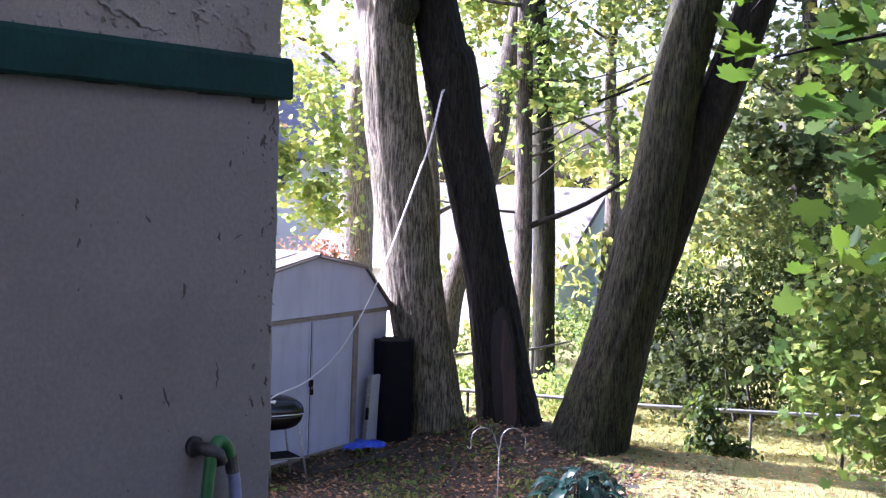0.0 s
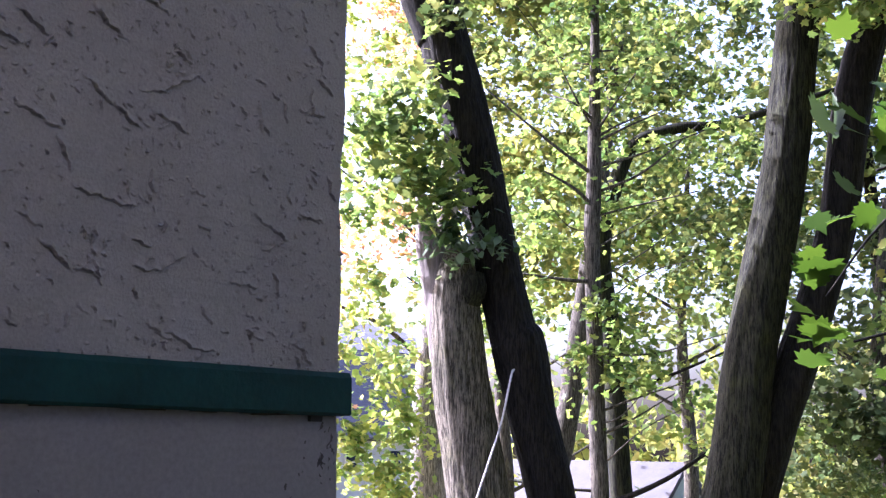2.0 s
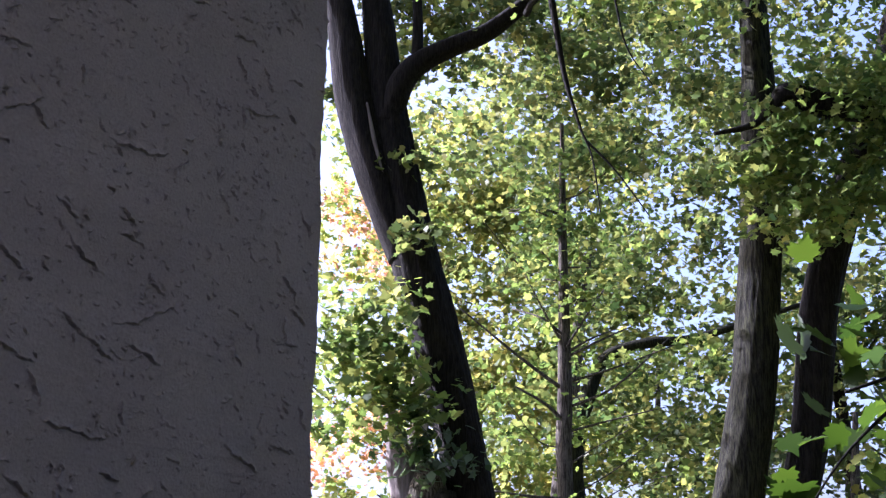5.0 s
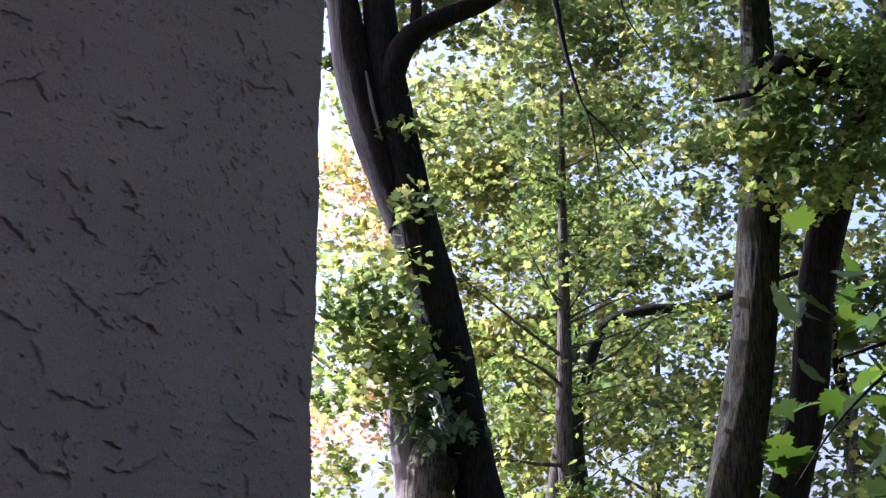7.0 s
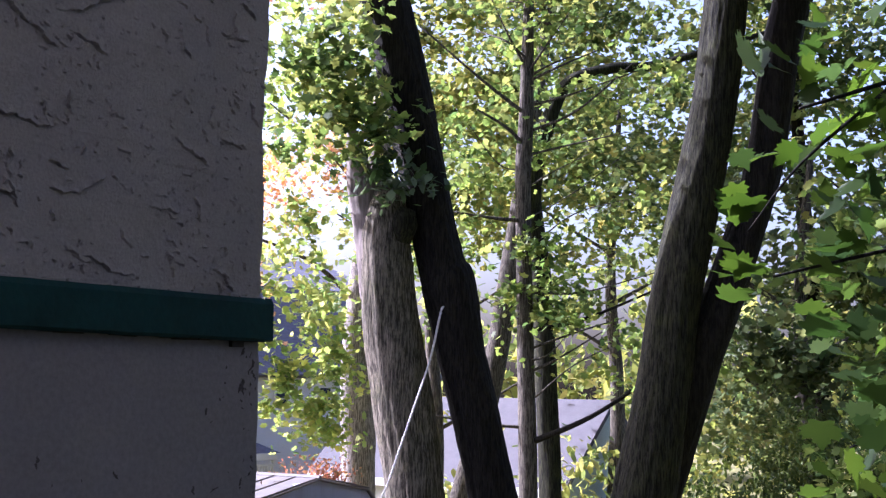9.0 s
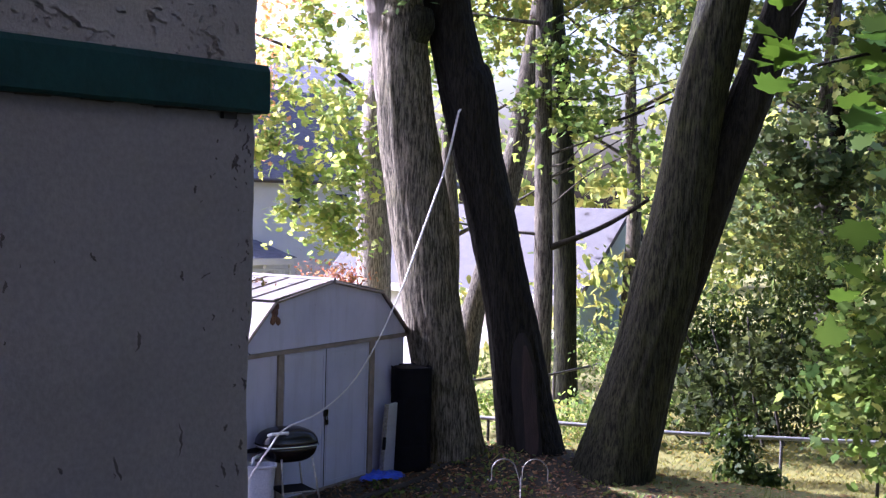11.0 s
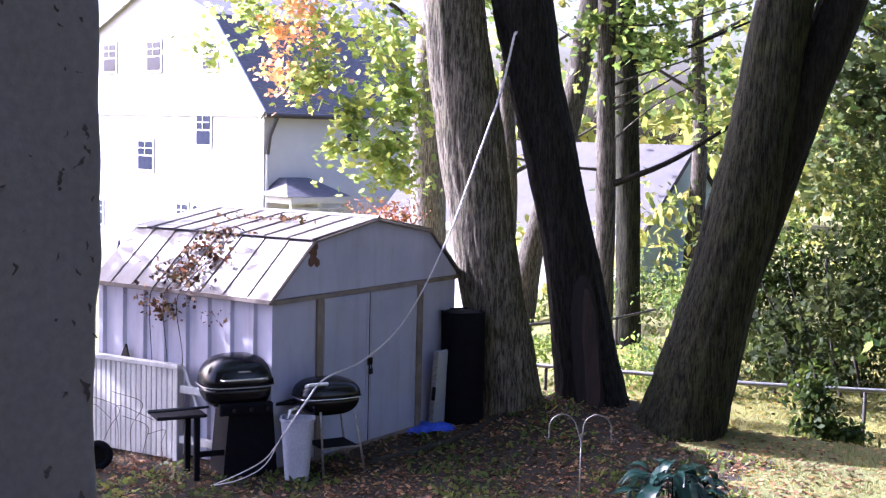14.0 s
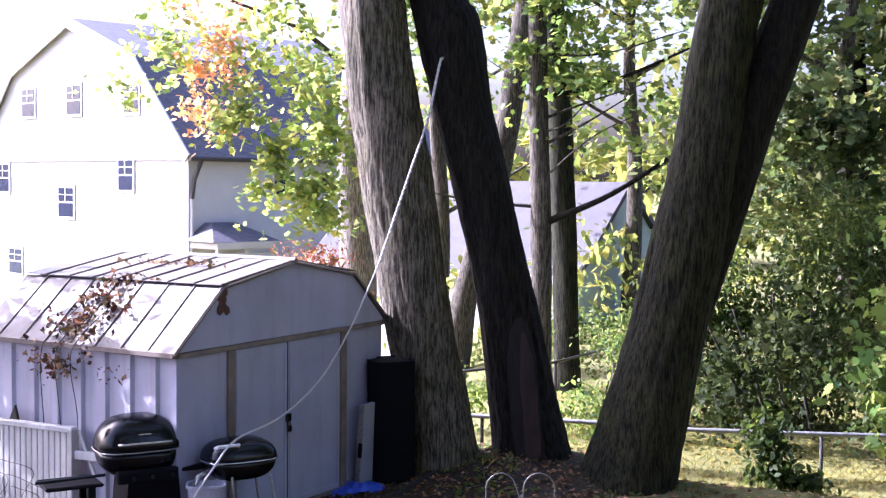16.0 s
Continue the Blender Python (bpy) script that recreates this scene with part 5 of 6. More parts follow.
part("regulator", tube([(-0.28, -0.05, 0.60), (-0.37, -0.08, 0.58), (-0.39, -0.08, 0.5)], 0.02, 10), M["chrome"], g2)

tub = thing("kitchen_bin", pose(-1.83, 12.22, gz(-1.83, 12.2), 0, 0, 8), "tall white plastic bin standing between the grills", "bin")
bm = bmesh.new()
rg = []
for z, k in ((0.0, 0.70), (0.02, 0.72), (0.52, 0.98), (0.525, 1.06), (0.545, 1.06), (0.545, 0.95), (0.04, 0.66)):
    rg.append([bm.verts.new((math.copysign(abs(math.cos(a)) ** 0.45, math.cos(a)) * 0.145 * k, math.copysign(abs(math.sin(a)) ** 0.45, math.sin(a)) * 0.11 * k, z)) for a in np.linspace(0, 2 * math.pi, 28, endpoint=False)])
for a, b in zip(rg, rg[1:]):
    for k in range(28):
        bm.faces.new((a[k], a[(k + 1) % 28], b[(k + 1) % 28], b[k]))
bm.faces.new(rg[0][::-1])
bm.faces.new(rg[-1])
part("bin_body", bm, M["white_plastic"], tub)

# ---- by the shed's corner ----
col = thing("black_barrel", pose(-0.52, 14.66, gz(-0.52, 14.66) - 0.02, 1.0, -1.0, 20), "tall black plastic drum beside the trunk", "drum")
bm = bmesh.new()
rg = []
for z, k in ((0, 0.97), (0.02, 1.0), (0.3, 1.0), (0.31, 0.985), (0.34, 0.985), (0.35, 1.0), (0.82, 1.0), (0.83, 0.985), (0.86, 0.985), (0.87, 1.0), (1.15, 1.0), (1.18, 0.97), (1.18, 0.9), (1.165, 0.88)):
    rg.append([bm.verts.new((math.copysign(abs(math.cos(a)) ** 0.6, math.cos(a)) * 0.215 * k, math.copysign(abs(math.sin(a)) ** 0.6, math.sin(a)) * 0.2 * k, z)) for a in np.linspace(0, 2 * math.pi, 32, endpoint=False)])
for a, b in zip(rg, rg[1:]):
    for k in range(32):
        bm.faces.new((a[k], a[(k + 1) % 32], b[(k + 1) % 32], b[k]))
bm.faces.new(rg[0][::-1])
bm.faces.new(rg[-1])
part("drum_body", bm, M["black_plastic"], col)
ring = [(math.copysign(abs(math.cos(a)) ** 0.6, math.cos(a)) * 0.21, math.copysign(abs(math.sin(a)) ** 0.6, math.sin(a)) * 0.195, 1.175) for a in np.linspace(0, 2 * math.pi, 33)]
part("rim", tube(ring, 0.011, 8, cap=False), M["black_plastic"], col, "rolled black rim")
part("lid", box(-0.17, -0.155, 1.163, 0.17, 0.155, 1.176, 0.004), M["black_plastic"], col)
# Plain white board; what it is made of isn't known.
brd = thing("leaning_panel", pose(-0.77, 14.42, gz(-0.77, 14.42), 4, 0, 62), "white panel leaning on the shed front", "panel")
part("panel_board", box(-0.11, -0.02, 0, 0.13, 0.02, 0.80, 0.006), M["white_plastic"], brd)
part("panel_edge", box(-0.13, -0.025, 0, -0.11, 0.025, 0.80, 0.004), M["steel_tube"], brd)
part("dark_clip", box(-0.15, -0.035, 0.30, -0.12, 0.0, 0.44, 0.006), M["black_plastic"], brd)

bm = bmesh.new()
grid_ = []
for j in range(15):
    rw = []
    for i in range(25):
        x, y = (i / 24 - 0.5) * 0.56, (j / 14 - 0.5) * 0.40
        k = max(0.0, 1 - (x / 0.29) ** 2 - (y / 0.21) ** 2)
        x += 0.02 * noise.noise(Vector((i * 0.6, j * 0.6, 1)))
        rw.append(bm.verts.new((x, y, 0.012 + k ** 0.35 * max(0.0, 0.045 + 0.075 * abs(noise.noise(Vector((x * 11, y * 11, 3)))) + 0.06 * abs(noise.noise(Vector((x * 27, y * 27, 3)))) - 0.02))))
    grid_.append(rw)
for a, b in zip(grid_, grid_[1:]):
    for i in range(24):
        bm.faces.new((a[i], a[i + 1], b[i + 1], b[i]))
tarp = part("blue_tarp", bm, M["blue_tarp"], smooth=True)
tarp.matrix_world = pose(-0.84, 14.3, gz(-0.84, 14.3), 0, 0, 25)
tagged(tarp, "crumpled bright blue tarp lying on the ground", "tarp")

lg = thing("log_edging", pose(0, 0, 0), "old timber laid as edging in the leaf litter", "log")
bole("timber", [(-1.3, 12.75, gz(-1.3, 12.75) + 0.0, 0.04), (-0.55, 13.9, gz(-0.55, 13.9) + 0.0, 0.042), (0.15, 15.0, gz(0.15, 15.0) - 0.03, 0.035)], M["log"], lg, seg=12, n=20, rough=0.12, seed=77)

# ---- rope from the dark trunk to the grills ----
def twisted(path, r, pitch, strands=2):
    """Strands wound round one another along a path."""
    p = np.array(path)
    ln = np.concatenate([[0], np.cumsum(np.linalg.norm(np.diff(p, axis=0), axis=1))])
    u = np.arange(0, ln[-1], pitch / 7)
    c = np.stack([np.interp(u, ln, p[:, k]) for k in range(3)], 1)
    d = np.gradient(c, axis=0)
    d /= np.linalg.norm(d, axis=1)[:, None]
    a = np.cross(d, (0.3, 1.0, 0.2))
    a /= np.linalg.norm(a, axis=1)[:, None]
    e = np.cross(d, a)
    bm = bmesh.new()
    for k in range(strands):
        w = (u / pitch + k / strands) * 2 * np.pi
        tube([tuple(q) for q in c + (a * np.cos(w)[:, None] + e * np.sin(w)[:, None]) * r], r * 1.05, 6, bm)
    return bm


rp = thing("rope", pose(0, 0, 0), "white rope tied to the trunk and slung to the grills", "rope")
bm = twisted([tuple(p) for p in spline([(-0.06, 14.82, 4.08), (-0.09, 14.70, 4.0), (-0.2, 14.65, 3.47), (-0.36, 14.4, 2.95), (-0.62, 14.15, 2.14)], 10)], 0.0072, 0.11)
part("doubled_rope", bm, M["rope"], rp, smooth=True)
bm = twisted([tuple(p) for p in spline([(-0.62, 14.15, 2.14), (-0.85, 13.8, 1.58), (-1.09, 13.45, 1.16), (-1.36, 12.9, 0.935), (-1.62, 12.33, 0.865), (-1.74, 12.05, 0.71), (-1.92, 11.9, 0.42)], 10)], 0.0048, 0.06)
part("single_rope", bm, M["rope"], rp, smooth=True)
for k in (0, 0.05):
    bm = tube([tuple(p) for p in spline([(-1.92, 11.9, 0.42), (-2.04, 11.85, 0.26 - k), (-2.25, 11.85, 0.13 - k), (-2.5, 11.85, gz(-2.5, 11.85) + 0.01)], 8)], 0.0045, 6)
    part("loose_end", bm, M["rope"], rp, smooth=True)

# ---- shepherd hook, plant ----
hk = thing("shepherd_hook", pose(0.585, 11.7, gz(0.585, 11.7), 0, 0, 0), "double shepherd hook of bent metal rod", "garden hook")
part("pole", tube([(0, 0, -0.1), (0, 0, 0.62)], 0.0058, 8), M["hook_rod"], hk, smooth=True)
for sg, r_ in ((-1, 0.11), (1, 0.115)):
    c_ = []
    for a in np.linspace(0, math.pi * 1.05, 18):
        c_.append((sg * (0.012 + r_ - r_ * math.cos(a)) + (-0.03 if sg < 0 else 0), 0, 0.66 + r_ * 1.05 * math.sin(a)))
    pts = [(0, 0, 0.50), (sg * 0.01, 0, 0.58)] + c_[1:] + [(c_[-1][0] + sg * 0.0, 0, 0.585), (c_[-1][0] + sg * 0.018, 0, 0.565), (c_[-1][0] + sg * 0.036, 0, 0.59)]
    part("hook_arm", tube(pts, 0.0052, 8), M["hook_rod"], hk, smooth=True)

pl = thing("hosta_plant", pose(1.32, 11.55, gz(1.32, 11.55)), "bushy dark teal plant with broad wilting leaves", "plant")
for k in range(86):
    a, rr, h, sag = rng.uniform(0, 2 * math.pi), rng.uniform(0.02, 0.55), rng.uniform(0.10, 0.46), rng.uniform(0.02, 0.28)
    L = rng.uniform(0.13, 0.24)
    bm = bmesh.new()
    cols = []
    for j in range(7):
        t = j / 6
        w_ = (0.035 + 0.04 * ((k * 7) % 5) / 4) * math.sin(math.pi * min(1, t * 0.93 + 0.05)) ** 0.7
        o = rr * 0.6 + L * t
        z = h * (1 - 0.5 * rr) + 0.05 * math.sin(t * 2.2) - sag * t * t + 0.02 * noise.noise(Vector((k * 3.1, t * 4, 0)))
        cols.append([bm.verts.new((math.cos(a) * o - math.sin(a) * s_ * w_, math.sin(a) * o + math.cos(a) * s_ * w_, max(0.01, z + 0.018 * abs(s_)))) for s_ in (-1, 0, 1)])
    for p, q in zip(cols, cols[1:]):
        for i in range(2):
            bm.faces.new((p[i], p[i + 1], q[i + 1], q[i]))
    part("leaf", bm, M["leaf_hosta_pale" if k % 7 == 0 else "leaf_hosta"], pl, smooth=True)
for k in range(7):
    a = rng.uniform(0, 6.28)
    part("stem", tube([(0.02 * math.cos(a), 0.02 * math.sin(a), -0.02), (0.06 * math.cos(a), 0.06 * math.sin(a), 0.22), (0.1 * math.cos(a), 0.1 * math.sin(a), 0.36 * rng.uniform(0.7, 1.1))], 0.006, 6), M["leaf_hosta"], pl)

# ---- chain-link fence ----
RAIL = [(-2.6, 17.0), (0.38, 16.1), (1.4, 15.85), (2.55, 15.45), (3.8, 15.3), (7.5, 15.0), (12, 14.8)]
cf = thing("chain_link_fence", pose(0, 0, 0), "low galvanised chain-link fence behind the trees", "fence")
part("top_rail", tube([(x, y, 0.38) for x, y in RAIL], 0.024, 10), M["galv"], cf, smooth=True)
for x, y in ((-2.6, 17.0), (0.38, 16.1), (3.8, 15.3), (7.5, 15.0), (12, 14.8)):
    part("post", tube([(x, y + 0.03, gz(x, y) - 0.2), (x, y + 0.03, 0.40)], 0.019, 10), M["post_steel"], cf, smooth=True)
bm = bmesh.new()
for (xa, ya), (xb, yb) in zip(RAIL, RAIL[1:]):
    L = math.hypot(xb - xa, yb - ya)
    k = 0.0
    while k < L:
        for sg in (1, -1):
            a, b = k / L, min(1.0, max(0.0, (k + sg * 0.75) / L))
            p, q = (xa + (xb - xa) * a, ya + (yb - ya) * a), (xa + (xb - xa) * b, ya + (yb - ya) * b)
            tube([(p[0], p[1], 0.37), (q[0], q[1], 0.37 - 0.75 * abs(b - a) * L / 0.75)], 0.0016, 3, bm, False)
        k += 0.085
part("wire_mesh", bm, M["galv"], cf)
cf2 = thing("chain_link_fence", pose(0, 0, 0), "dark chain-link fence of the yard beyond", "fence")
part("top_rail", tube([(-1.0, 18.0, 0.45), (1.46, 20.0, 0.42), (2.5, 21.9, 0.40), (4.5, 25.5, 0.35)], 0.018, 8), M["pipe_dark"], cf2, smooth=True)
for x, y in ((-1.0, 18.0), (0.2, 19.0), (1.46, 20.0), (2.5, 21.9), (4.5, 25.5)):
    part("post", tube([(x, y, gz(x, y) - 0.2), (x, y, 0.45)], 0.025, 8), M["pipe_dark"], cf2)

# ---- far houses ----
HC = Vector((-8.23, 42.0, 3.44))
HOUSE = Matrix.Translation((HC.x, HC.y, 0)) @ Matrix(((-0.7071, 0.7071, 0, 0), (0.7071, 0.7071, 0, 0), (0, 0, 1, 0), (0, 0, 0, 1)))
# x runs along the gable front from the near corner, y along the side wall
hs = thing("white_house", HOUSE @ Matrix.Translation((0, 0, 0.12)), "white gambrel-roofed house in bright sun with a slate roof", "house")
GW, GL, ZE, ZB = 14.6, 11.0, 3.44, -4.0
gable = [(0, ZB), (GW, ZB), (GW, ZE), (GW - 3.0, 6.55), (GW / 2, 8.1), (3.0, 6.55), (0, ZE)]
part("gable_wall", plate(gable, (0.0, 0.25), "y"), M["siding"], hs)
part("side_wall", plate([(0.25, ZB), (GL, ZB), (GL, ZE), (0.25, ZE)], (0.0, 0.25), "x"), M["siding"], hs)
part("far_wall", plate([(0, ZB), (GL, ZB), (GL, ZE), (0, ZE)], (GW - 0.25, GW), "x"), M["siding"], hs)
part("siding_band", box(-0.03, -0.06, ZE - 0.1, GW, -0.002, ZE + 0.12, 0.01), M["siding"], hs)
for a, b in (((-0.25, ZE - 0.1), (3.0, 6.6)), ((3.0, 6.6), (GW / 2, 8.15)), ((GW / 2, 8.15), (GW - 3, 6.6)), ((GW - 3, 6.6), (GW + 0.25, ZE - 0.1))):
    dx, dz = b[0] - a[0], b[1] - a[1]
    L = math.hypot(dx, dz)
    ox, oz = -dz / L * 0.14, dx / L * 0.14
    part("roof_slope", plate([a, b, (b[0] + ox, b[1] + oz), (a[0] + ox, a[1] + oz)], (-0.12, GL), "y"), M["slate"], hs)
for a, b in (((-0.2, ZE - 0.05), (3.0, 6.62)), ((3.0, 6.62), (GW / 2, 8.17)), ((GW / 2, 8.17), (GW - 3, 6.62)), ((GW - 3, 6.62), (GW + 0.2, ZE - 0.05))):
    dx, dz = b[0] - a[0], b[1] - a[1]
    L = math.hypot(dx, dz)
    part("rake_board", plate([(a[0] + dz / L * 0.2, a[1] - dx / L * 0.2), (b[0] + dz / L * 0.2, b[1] - dx / L * 0.2), (b[0] - dz / L * 0.16, b[1] + dx / L * 0.16), (a[0] - dz / L * 0.16, a[1] + dx / L * 0.16)], (-0.2, -0.13), "y"), M["siding"], hs)
part("gutter", tube([(-0.3, -0.15, ZE - 0.05), (-0.3, GL, ZE - 0.05)], 0.09, 8), M["pipe_dark"], hs)
part("downpipe", tube([(-0.3, 0.3, ZE - 0.1), (-0.12, 0.15, ZE - 0.7), (-0.06, 0.1, ZE - 1.3)], 0.07, 8), M["pipe_dark"], hs)
part("downpipe", tube([(-0.06, 0.1, ZE - 1.2), (-0.06, 0.1, ZB)], 0.06, 8), M["siding"], hs)


def sash(parent, m, w, h):
    """A double-hung window on a wall: x across, z up, y into the wall."""
    win = part("window", box(-w / 2 - 0.1, -0.05, -0.08, w / 2 + 0.1, -0.004, h + 0.1, 0.01), M["siding"], parent, "white-framed double-hung window")
    win.matrix_parent_inverse = Matrix.Identity(4)
    win.matrix_basis = m
    for z0 in (0.03, h / 2 + 0.03):
        part("pane", box(-w / 2, -0.065, z0, w / 2, -0.052, z0 + h / 2 - 0.06, 0), M["glass"], win)
    bm = box(-0.015, -0.085, h / 2 + 0.03, 0.015, -0.066, h - 0.03, 0)
    box(-w / 2, -0.085, h * 0.75 - 0.015, w / 2, -0.066, h * 0.75 + 0.015, 0, bm)
    part("muntin", bm, M["siding"], win)


for x, z, w_, h in ((3.62, 2.35, 0.75, 0.92), (7.63, 1.37, 0.9, 0.95), (7.05, 4.93, 0.8, 0.92), (3.25, 4.88, 0.72, 0.8), (10.4, 4.95, 0.8, 0.92), (11.5, -0.83, 0.85, 0.85), (12.45, 2.2, 0.8, 0.95), (5.0, -0.6, 0.6, 0.8), (3.9, -0.6, 0.6, 0.8)):
    sash(hs, Matrix.Translation((x, 0, z)), w_ * 1.15, h * 1.12)
SIDE = Matrix(((0, 1, 0, 0), (1, 0, 0, 0), (0, 0, 1, 0), (0, 0, 0, 1)))
for y, z in ((3.5, 2.25), (5.4, 2.3), (7.6, 2.3)):
    bm = box(-0.055, y - 0.32, z - 0.05, -0.004, y + 0.32, z + 0.75, 0.01)
    win = part("window", bm, M["siding"], hs, "narrow side window")
    part("pane", box(-0.07, y - 0.24, z + 0.02, -0.056, y + 0.24, z + 0.32, 0), M["glass"], win)
    part("pane", box(-0.07, y - 0.24, z + 0.36, -0.056, y + 0.24, z + 0.68, 0), M["glass"], win)
# porch on the side wall
pch = part("porch", box(-1.5, 0.05, 0.62, -0.002, 2.3, 0.85, 0.02), M["siding"], hs, "small side porch with a hipped slate roof")
bm = bmesh.new()
b4 = [bm.verts.new(v) for v in ((-1.5, -0.1, 0.85), (0.0, -0.1, 0.85), (0.0, 2.4, 0.85), (-1.5, 2.4, 0.85))]
t4 = [bm.verts.new(v) for v in ((-0.4, 0.6, 1.4), (0.0, 0.6, 1.4), (0.0, 1.5, 1.4), (-0.4, 1.5, 1.4))]
bm.faces.new(b4[::-1])
bm.faces.new(t4)
for k in range(4):
    bm.faces.new((b4[k], b4[(k + 1) % 4], t4[(k + 1) % 4], t4[k]))
part("porch_roof", bm, M["slate"], pch)
for y in (0.15, 1.2, 2.2):
    part("porch_post", box(-1.45, y - 0.06, ZB, -1.33, y + 0.06, 0.62, 0.01), M["siding"], pch)
for k in range(7):
    part("baluster", box(-1.42, 1.3 + k * 0.13, -0.4, -1.38, 1.34 + k * 0.13, 0.5, 0), M["siding"], pch)
part("porch_rail", box(-1.45, 0.2, 0.42, -1.35, 2.2, 0.5, 0.005), M["siding"], pch)

H2 = Matrix.Translation((3.2, 35.0, 0)) @ Matrix(((-0.8, 0.6, 0, 0), (0.6, 0.8, 0, 0), (0, 0, 1, 0), (0, 0, 0, 1)))
# x runs along the ridge away to the left, y across the gable
h2 = thing("grey_roofed_house", H2, "low white house with a sunlit pale shingle roof", "house")
part("gable_wall", plate([(0, -3.0), (5.0, -3.0), (5.0, 0.5), (2.3, 2.75), (0, 0.5)], (0.0, 0.2), "x"), M["green_siding"], h2)
part("front_wall", box(0.2, 0.0, -3.0, 9.0, 0.2, 0.5, 0.01), M["siding"], h2)
part("roof_slope", plate([(-0.35, 0.32), (2.3, 2.72), (2.3, 2.9), (-0.35, 0.5)], (-0.15, 9.2), "x"), M["roof_pale"], h2)
part("roof_slope", plate([(5.35, 0.32), (2.3, 2.72), (2.3, 2.9), (5.35, 0.5)], (-0.15, 9.2), "x"), M["roof_pale"], h2)
part("eave_board", box(-0.1, -0.4, 0.28, 9.1, -0.34, 0.5, 0.01), M["siding"], h2)

# ---- bushes ----
def bush(name, lab, blobs, mat, size, seed, stems, per=22, spread=(0.16, 0.16, 0.14), shape=OVAL):
    t_ = thing(name, pose(0, 0, 0), lab, "bush")
    twig_set(t_, M["log"], stems, 6)
    r = np.random.default_rng(seed)
    p = np.vstack([clumps(r, np.array(c), np.array(rad), k, per, spread) for c, rad, k in blobs])
    leaves("foliage", p, r.uniform(size * 0.6, size * 1.3, len(p)), mat, t_, shape, seed=seed)
    return t_


bush("red_shrub", "orange-red autumn shrub behind the shed", [((-2.75, 27.0, 0.75), (0.8, 0.5, 0.8), 230)], M["leaf_red"], 0.085, 81, [((-2.85, 27.0, -2.2), (-2.8, 27.0, -0.6), (-2.6, 27.0, 0.8), 0.05)])
bush("dusty_shrub", "grey-green shrub beyond the fence, half shade put into its leaf colour", [((3.6, 18.5, 0.3), (0.35, 0.35, 0.6), 34), ((4.3, 18.8, 0.9), (0.5, 0.4, 0.7), 34)], M["leaf_dusty_shaded"], 0.11, 82, [((4.2 + 0.3 * k, 19, -0.6), (4.0 + 0.3 * k, 19, 0.3), (3.6 + 0.5 * k, 18.7, 1.3 + 0.2 * (k % 2)), 0.03) for k in range(-2, 3)], 16, (0.2, 0.2, 0.1), MAPLE)
bush("dark_shrub", "undergrowth beyond the fence, its shade put into dark leaf colour", [((4.6, 20.4, 0.9), (1.2, 0.5, 1.0), 220), ((6.0, 19.7, 0.9), (1.3, 0.7, 0.9), 220), ((7.4, 19.8, 1.6), (1.6, 0.8, 1.5), 300), ((5.6, 20.2, 2.2), (1.0, 0.5, 0.9), 120), ((5.6, 17.6, 0.35), (0.8, 0.5, 0.5), 90), ((3.5, 20.6, 0.8), (0.8, 0.4, 1.0), 130), ((4.3, 19.8, 0.0), (1.3, 0.4, 0.5), 150)], M["leaf_shade"], 0.09, 83, [((6, 18.5, -0.6), (6.1, 18.5, 0.4), (6.5, 18.4, 1.3), 0.05)])
bush("green_shrub", "sunlit yellow-green shrub at the dark fence", [((2.0, 19.0, -0.05), (0.8, 0.4, 0.4), 80), ((2.55, 20.3, 0.75), (0.3, 0.3, 0.6), 44), ((0.35, 19.5, 0.0), (0.35, 0.3, 0.35), 30), ((1.95, 23.4, 0.3), (0.9, 0.4, 0.7), 60)], M["leaf_fresh"], 0.08, 84, [((2.0, 19.2, -0.6), (2.0, 19.2, -0.2), (2.1, 19.2, 0.3), 0.03)])
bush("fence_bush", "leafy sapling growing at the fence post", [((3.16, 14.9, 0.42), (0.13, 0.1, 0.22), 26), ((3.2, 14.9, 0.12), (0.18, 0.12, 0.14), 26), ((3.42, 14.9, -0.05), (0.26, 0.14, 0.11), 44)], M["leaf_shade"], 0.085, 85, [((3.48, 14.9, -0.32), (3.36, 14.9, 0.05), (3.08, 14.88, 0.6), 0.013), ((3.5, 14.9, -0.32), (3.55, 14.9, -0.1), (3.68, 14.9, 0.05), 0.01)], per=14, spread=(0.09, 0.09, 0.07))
bush("hedge", "row of green shrubs before the low white house", [((1.2, 31.0, -1.0), (1.6, 0.4, 0.9), 90), ((3.6, 31.0, -0.7), (1.6, 0.4, 0.7), 80)], M["leaf_green"], 0.13, 186, [((1.2, 31.2, -2.2), (1.2, 31.2, -1.5), (1.3, 31.2, -0.8), 0.04)])
bush("side_maple", "young maple with broad fresh leaves at the yard's edge", [((4.7, 13.2, 1.3), (0.9, 0.7, 0.8), 70), ((5.2, 13.0, 2.7), (1.0, 0.7, 1.2), 80), ((4.9, 13.0, 0.5), (0.6, 0.5, 0.4), 30), ((4.5, 13.6, 4.6), (0.9, 0.7, 0.9), 40), ((3.85, 13.2, 1.3), (0.4, 0.4, 0.6), 26), ((4.2, 13.0, 2.2), (0.5, 0.4, 0.5), 22)], M["leaf_fresh"], 0.115, 86, [((4.5, 14.0, -0.1), (4.55, 14.0, 1.0), (4.7, 13.8, 2.6), 0.02), ((4.7, 13.8, 2.0), (5.2, 13.4, 2.8), (5.6, 13.2, 3.6), 0.015)], per=12, spread=(0.16, 0.16, 0.1), shape=NORWAY)

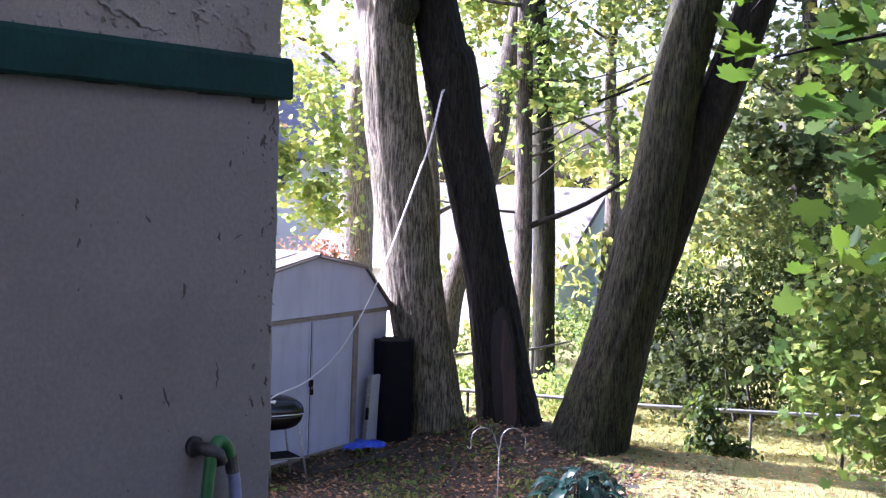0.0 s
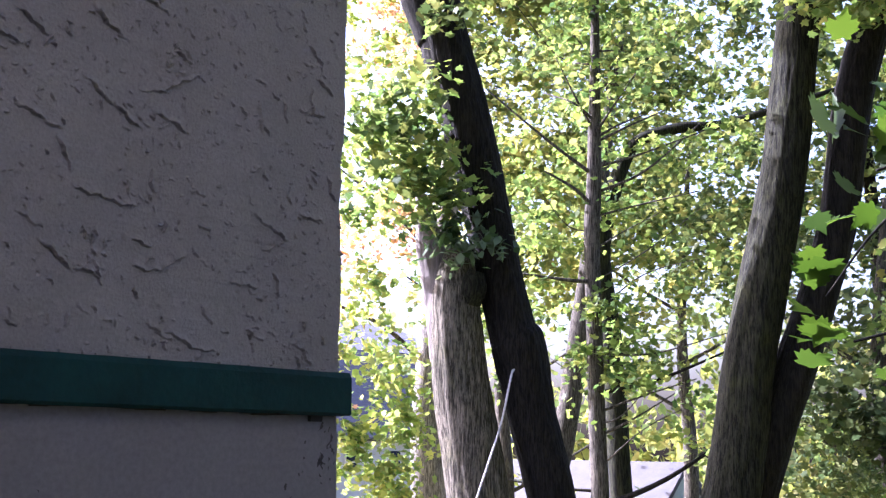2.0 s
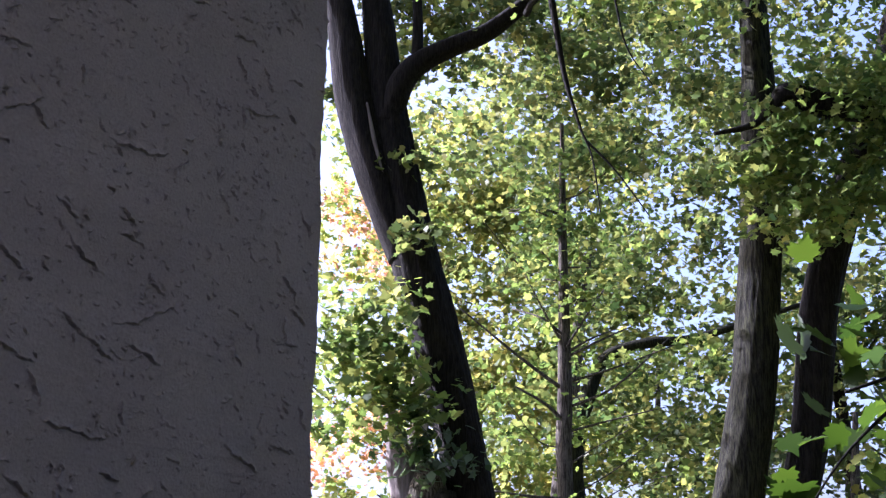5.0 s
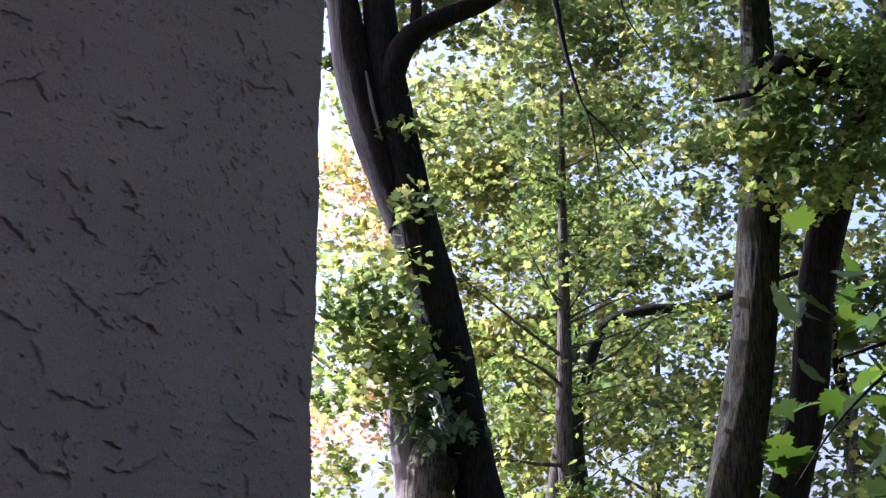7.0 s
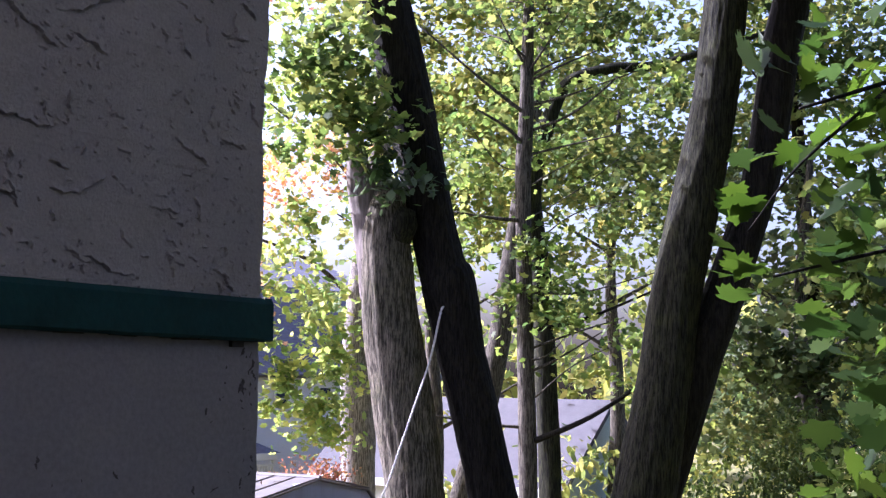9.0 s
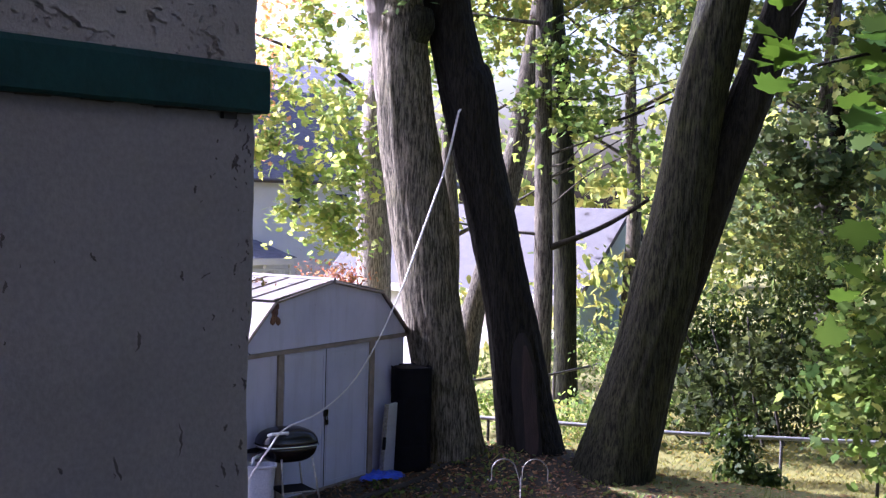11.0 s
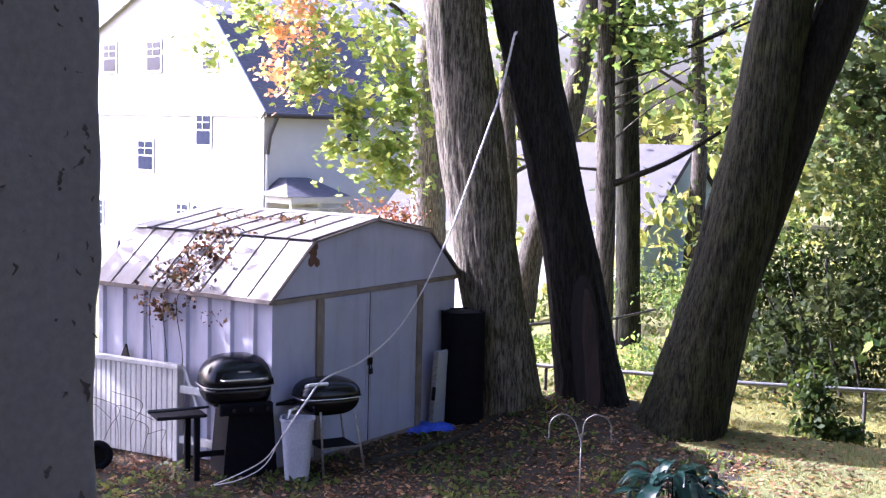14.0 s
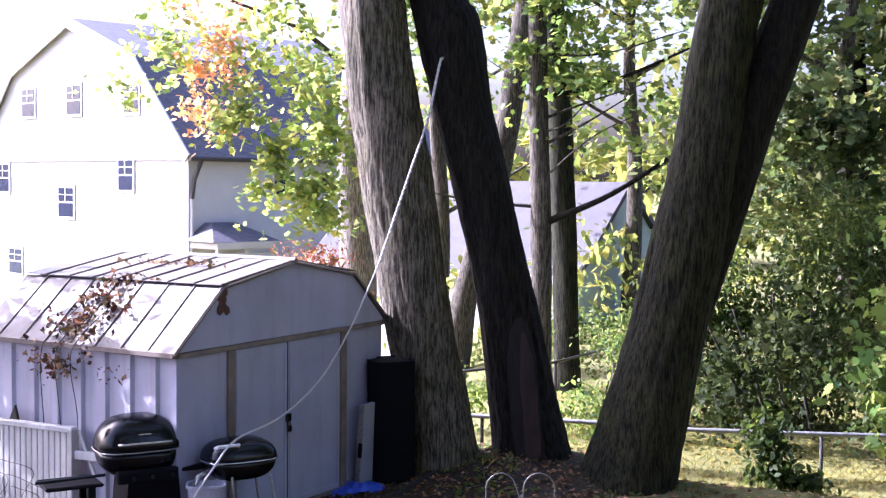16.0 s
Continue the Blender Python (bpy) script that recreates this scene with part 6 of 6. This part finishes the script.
# ---- near maple branch ----
nb = thing("near_maple_tree", pose(0, 0, 0), "young maple with overhanging branches of big fresh leaves", "tree")
bole("trunk", [(3.3, 5.3, gz(3.3, 5.3) - 0.1, 0.08), (3.2, 5.3, 2.5, 0.07), (3.1, 5.25, 4.6, 0.05), (3.0, 5.2, 6.0, 0.02)], M["bark_b"], nb, seg=12, seed=33)
twig_set(nb, M["bark_b"], [((3.12, 5.25, 4.3), (2.9, 5.1, 4.5), (2.6, 4.9, 4.6), 0.02), ((3.17, 5.28, 3.6), (2.9, 5.1, 3.9), (2.6, 4.9, 4.0), 0.02), ((3.19, 5.3, 3.0), (3.0, 5.25, 3.3), (2.8, 5.2, 3.4), 0.02)])
twig_set(nb, M["bark_b"], [((2.6, 4.9, 4.6), (1.8, 4.7, 4.35), (1.25, 4.5, 4.15), 0.016), ((2.6, 4.9, 4.0), (1.9, 4.7, 3.75), (1.15, 4.5, 3.55), 0.014), ((2.8, 5.2, 3.4), (2.1, 5.0, 3.2), (1.5, 4.8, 2.95), 0.012), ((1.6, 4.6, 4.25), (1.25, 4.5, 3.95), (1.05, 4.45, 3.7), 0.008)])
r = np.random.default_rng(91)
p = np.vstack([np.array(c) + r.normal(0, 1, (k, 3)) * np.array(s_) for c, s_, k in (((1.05, 4.6, 3.70), (0.05, 0.08, 0.16), 10), ((1.12, 4.6, 4.36), (0.07, 0.08, 0.05), 5), ((1.34, 4.65, 4.22), (0.09, 0.1, 0.12), 12), ((1.52, 4.7, 3.6), (0.12, 0.2, 0.28), 46), ((1.72, 4.8, 4.1), (0.2, 0.2, 0.25), 46), ((1.75, 4.9, 3.0), (0.2, 0.3, 0.25), 50), ((2.0, 5.0, 4.6), (0.3, 0.3, 0.25), 40))])
leaves("foliage", p, r.uniform(0.095, 0.165, len(p)), M["leaf_near"], nb, NORWAY, tilt=0.75, seed=92)

# ---- far umbrella ----
um = thing("patio_umbrella", pose(-8.6, 28.5, gz(-8.6, 28.5)), "closed dark blue patio umbrella", "umbrella")
part("pole", tube([(0, 0, 0), (0, 0, 2.6)], 0.025, 8), M["steel_tube"], um)
part("canopy", tube([(0, 0, 1.1), (0, 0, 1.4), (0, 0, 2.2), (0, 0, 2.65)], [0.16, 0.2, 0.12, 0.02], 10), M["umbrella"], um)

# ---- leaf litter, grass ----
rng = np.random.default_rng(101)


def strewn(name, n, x0, x1, y0, y1, size, mat, lab, cat, keep, seed, shape=CHIP, tilt=0.35, lift=0.012, upright=False):
    xy = np.c_[rng.uniform(x0, x1, n), rng.uniform(y0, y1, n)]
    xy = np.array([q for q in xy if keep(*q)])
    p = np.array([(x, y, gz(x, y) + lift) for x, y in xy])
    ob = leaves(name, p, rng.uniform(size * 0.5, size * 1.4, len(p)), mat, None, shape, tilt, seed, upright)
    return tagged(ob, lab, cat, kind="stuff")


in_shed = lambda x, y: 0 < (x + 2.08) * 0.495 + (y - 12.31) * 0.869 < W and 0 < -(x + 2.08) * 0.869 + (y - 12.31) * 0.495 < D  # noqa: E731
strewn("leaf_litter", 27000, -4.2, 3.2, 10.6, 16.3, 0.048, M["litter"], "brown fallen leaves thick on the soil", "leaf litter", lambda x, y: not in_shed(x, y) and (not is_lawn(x, y) or rng.random() < 0.25), 102)
strewn("yard_leaves", 4200, 1.0, 8, 10.6, 15, 0.06, M["yard_litter"], "tan and brown leaves on the worn grass", "leaf litter", lambda x, y: is_lawn(x, y) and y < edge_y(x) + 0.2, 107, tilt=0.07, lift=0.004)
strewn("yard_grass", 18000, 1.0, 6.5, 10.6, 15.2, 0.04, M["grass"], "patches of short green grass on the worn yard", "grass", lambda x, y: is_lawn(x, y) and y < edge_y(x) + 0.3 and noise.noise(Vector((x * 1.4, y * 1.4, 12))) + 0.4 * noise.noise(Vector((x * 5, y * 5, 2))) > 0.0, 108, BLADE, 0.4, 0.0, True)
strewn("lawn_leaves", 12000, 1.2, 11, 10.6, 24, 0.06, M["lawn_litter"], "pale yellow leaves strewn over the lawn", "leaf litter", lambda x, y: is_lawn(x, y) and y > edge_y(x) + 0.2, 103)
strewn("ground_cover", 14000, -5, 3.0, 10.4, 15.6, 0.062, M["leaf_green"], "low dark green weeds among fallen leaves", "weeds", lambda x, y: not in_shed(x, y) and not is_lawn(x, y) and noise.noise(Vector((x * 1.3, y * 1.3, 2))) + 0.5 * noise.noise(Vector((x * 4, y * 4, 5))) > -0.05 and rng.random() < (1.0 if y < 12.2 else 0.6), 105, OVAL, 0.7, 0.03)
strewn("grass", 70000, 0.8, 10, 10.6, 24, 0.042, M["grass"], "thin dry autumn grass", "grass", lambda x, y: not in_shed(x, y) and (is_lawn(x, y) or rng.random() < 0.10) and noise.noise(Vector((x * 1.6, y * 1.6, 9))) > (-0.25 if y > edge_y(x) + 0.2 else -0.05), 104, BLADE, 0.4, 0.0, True)
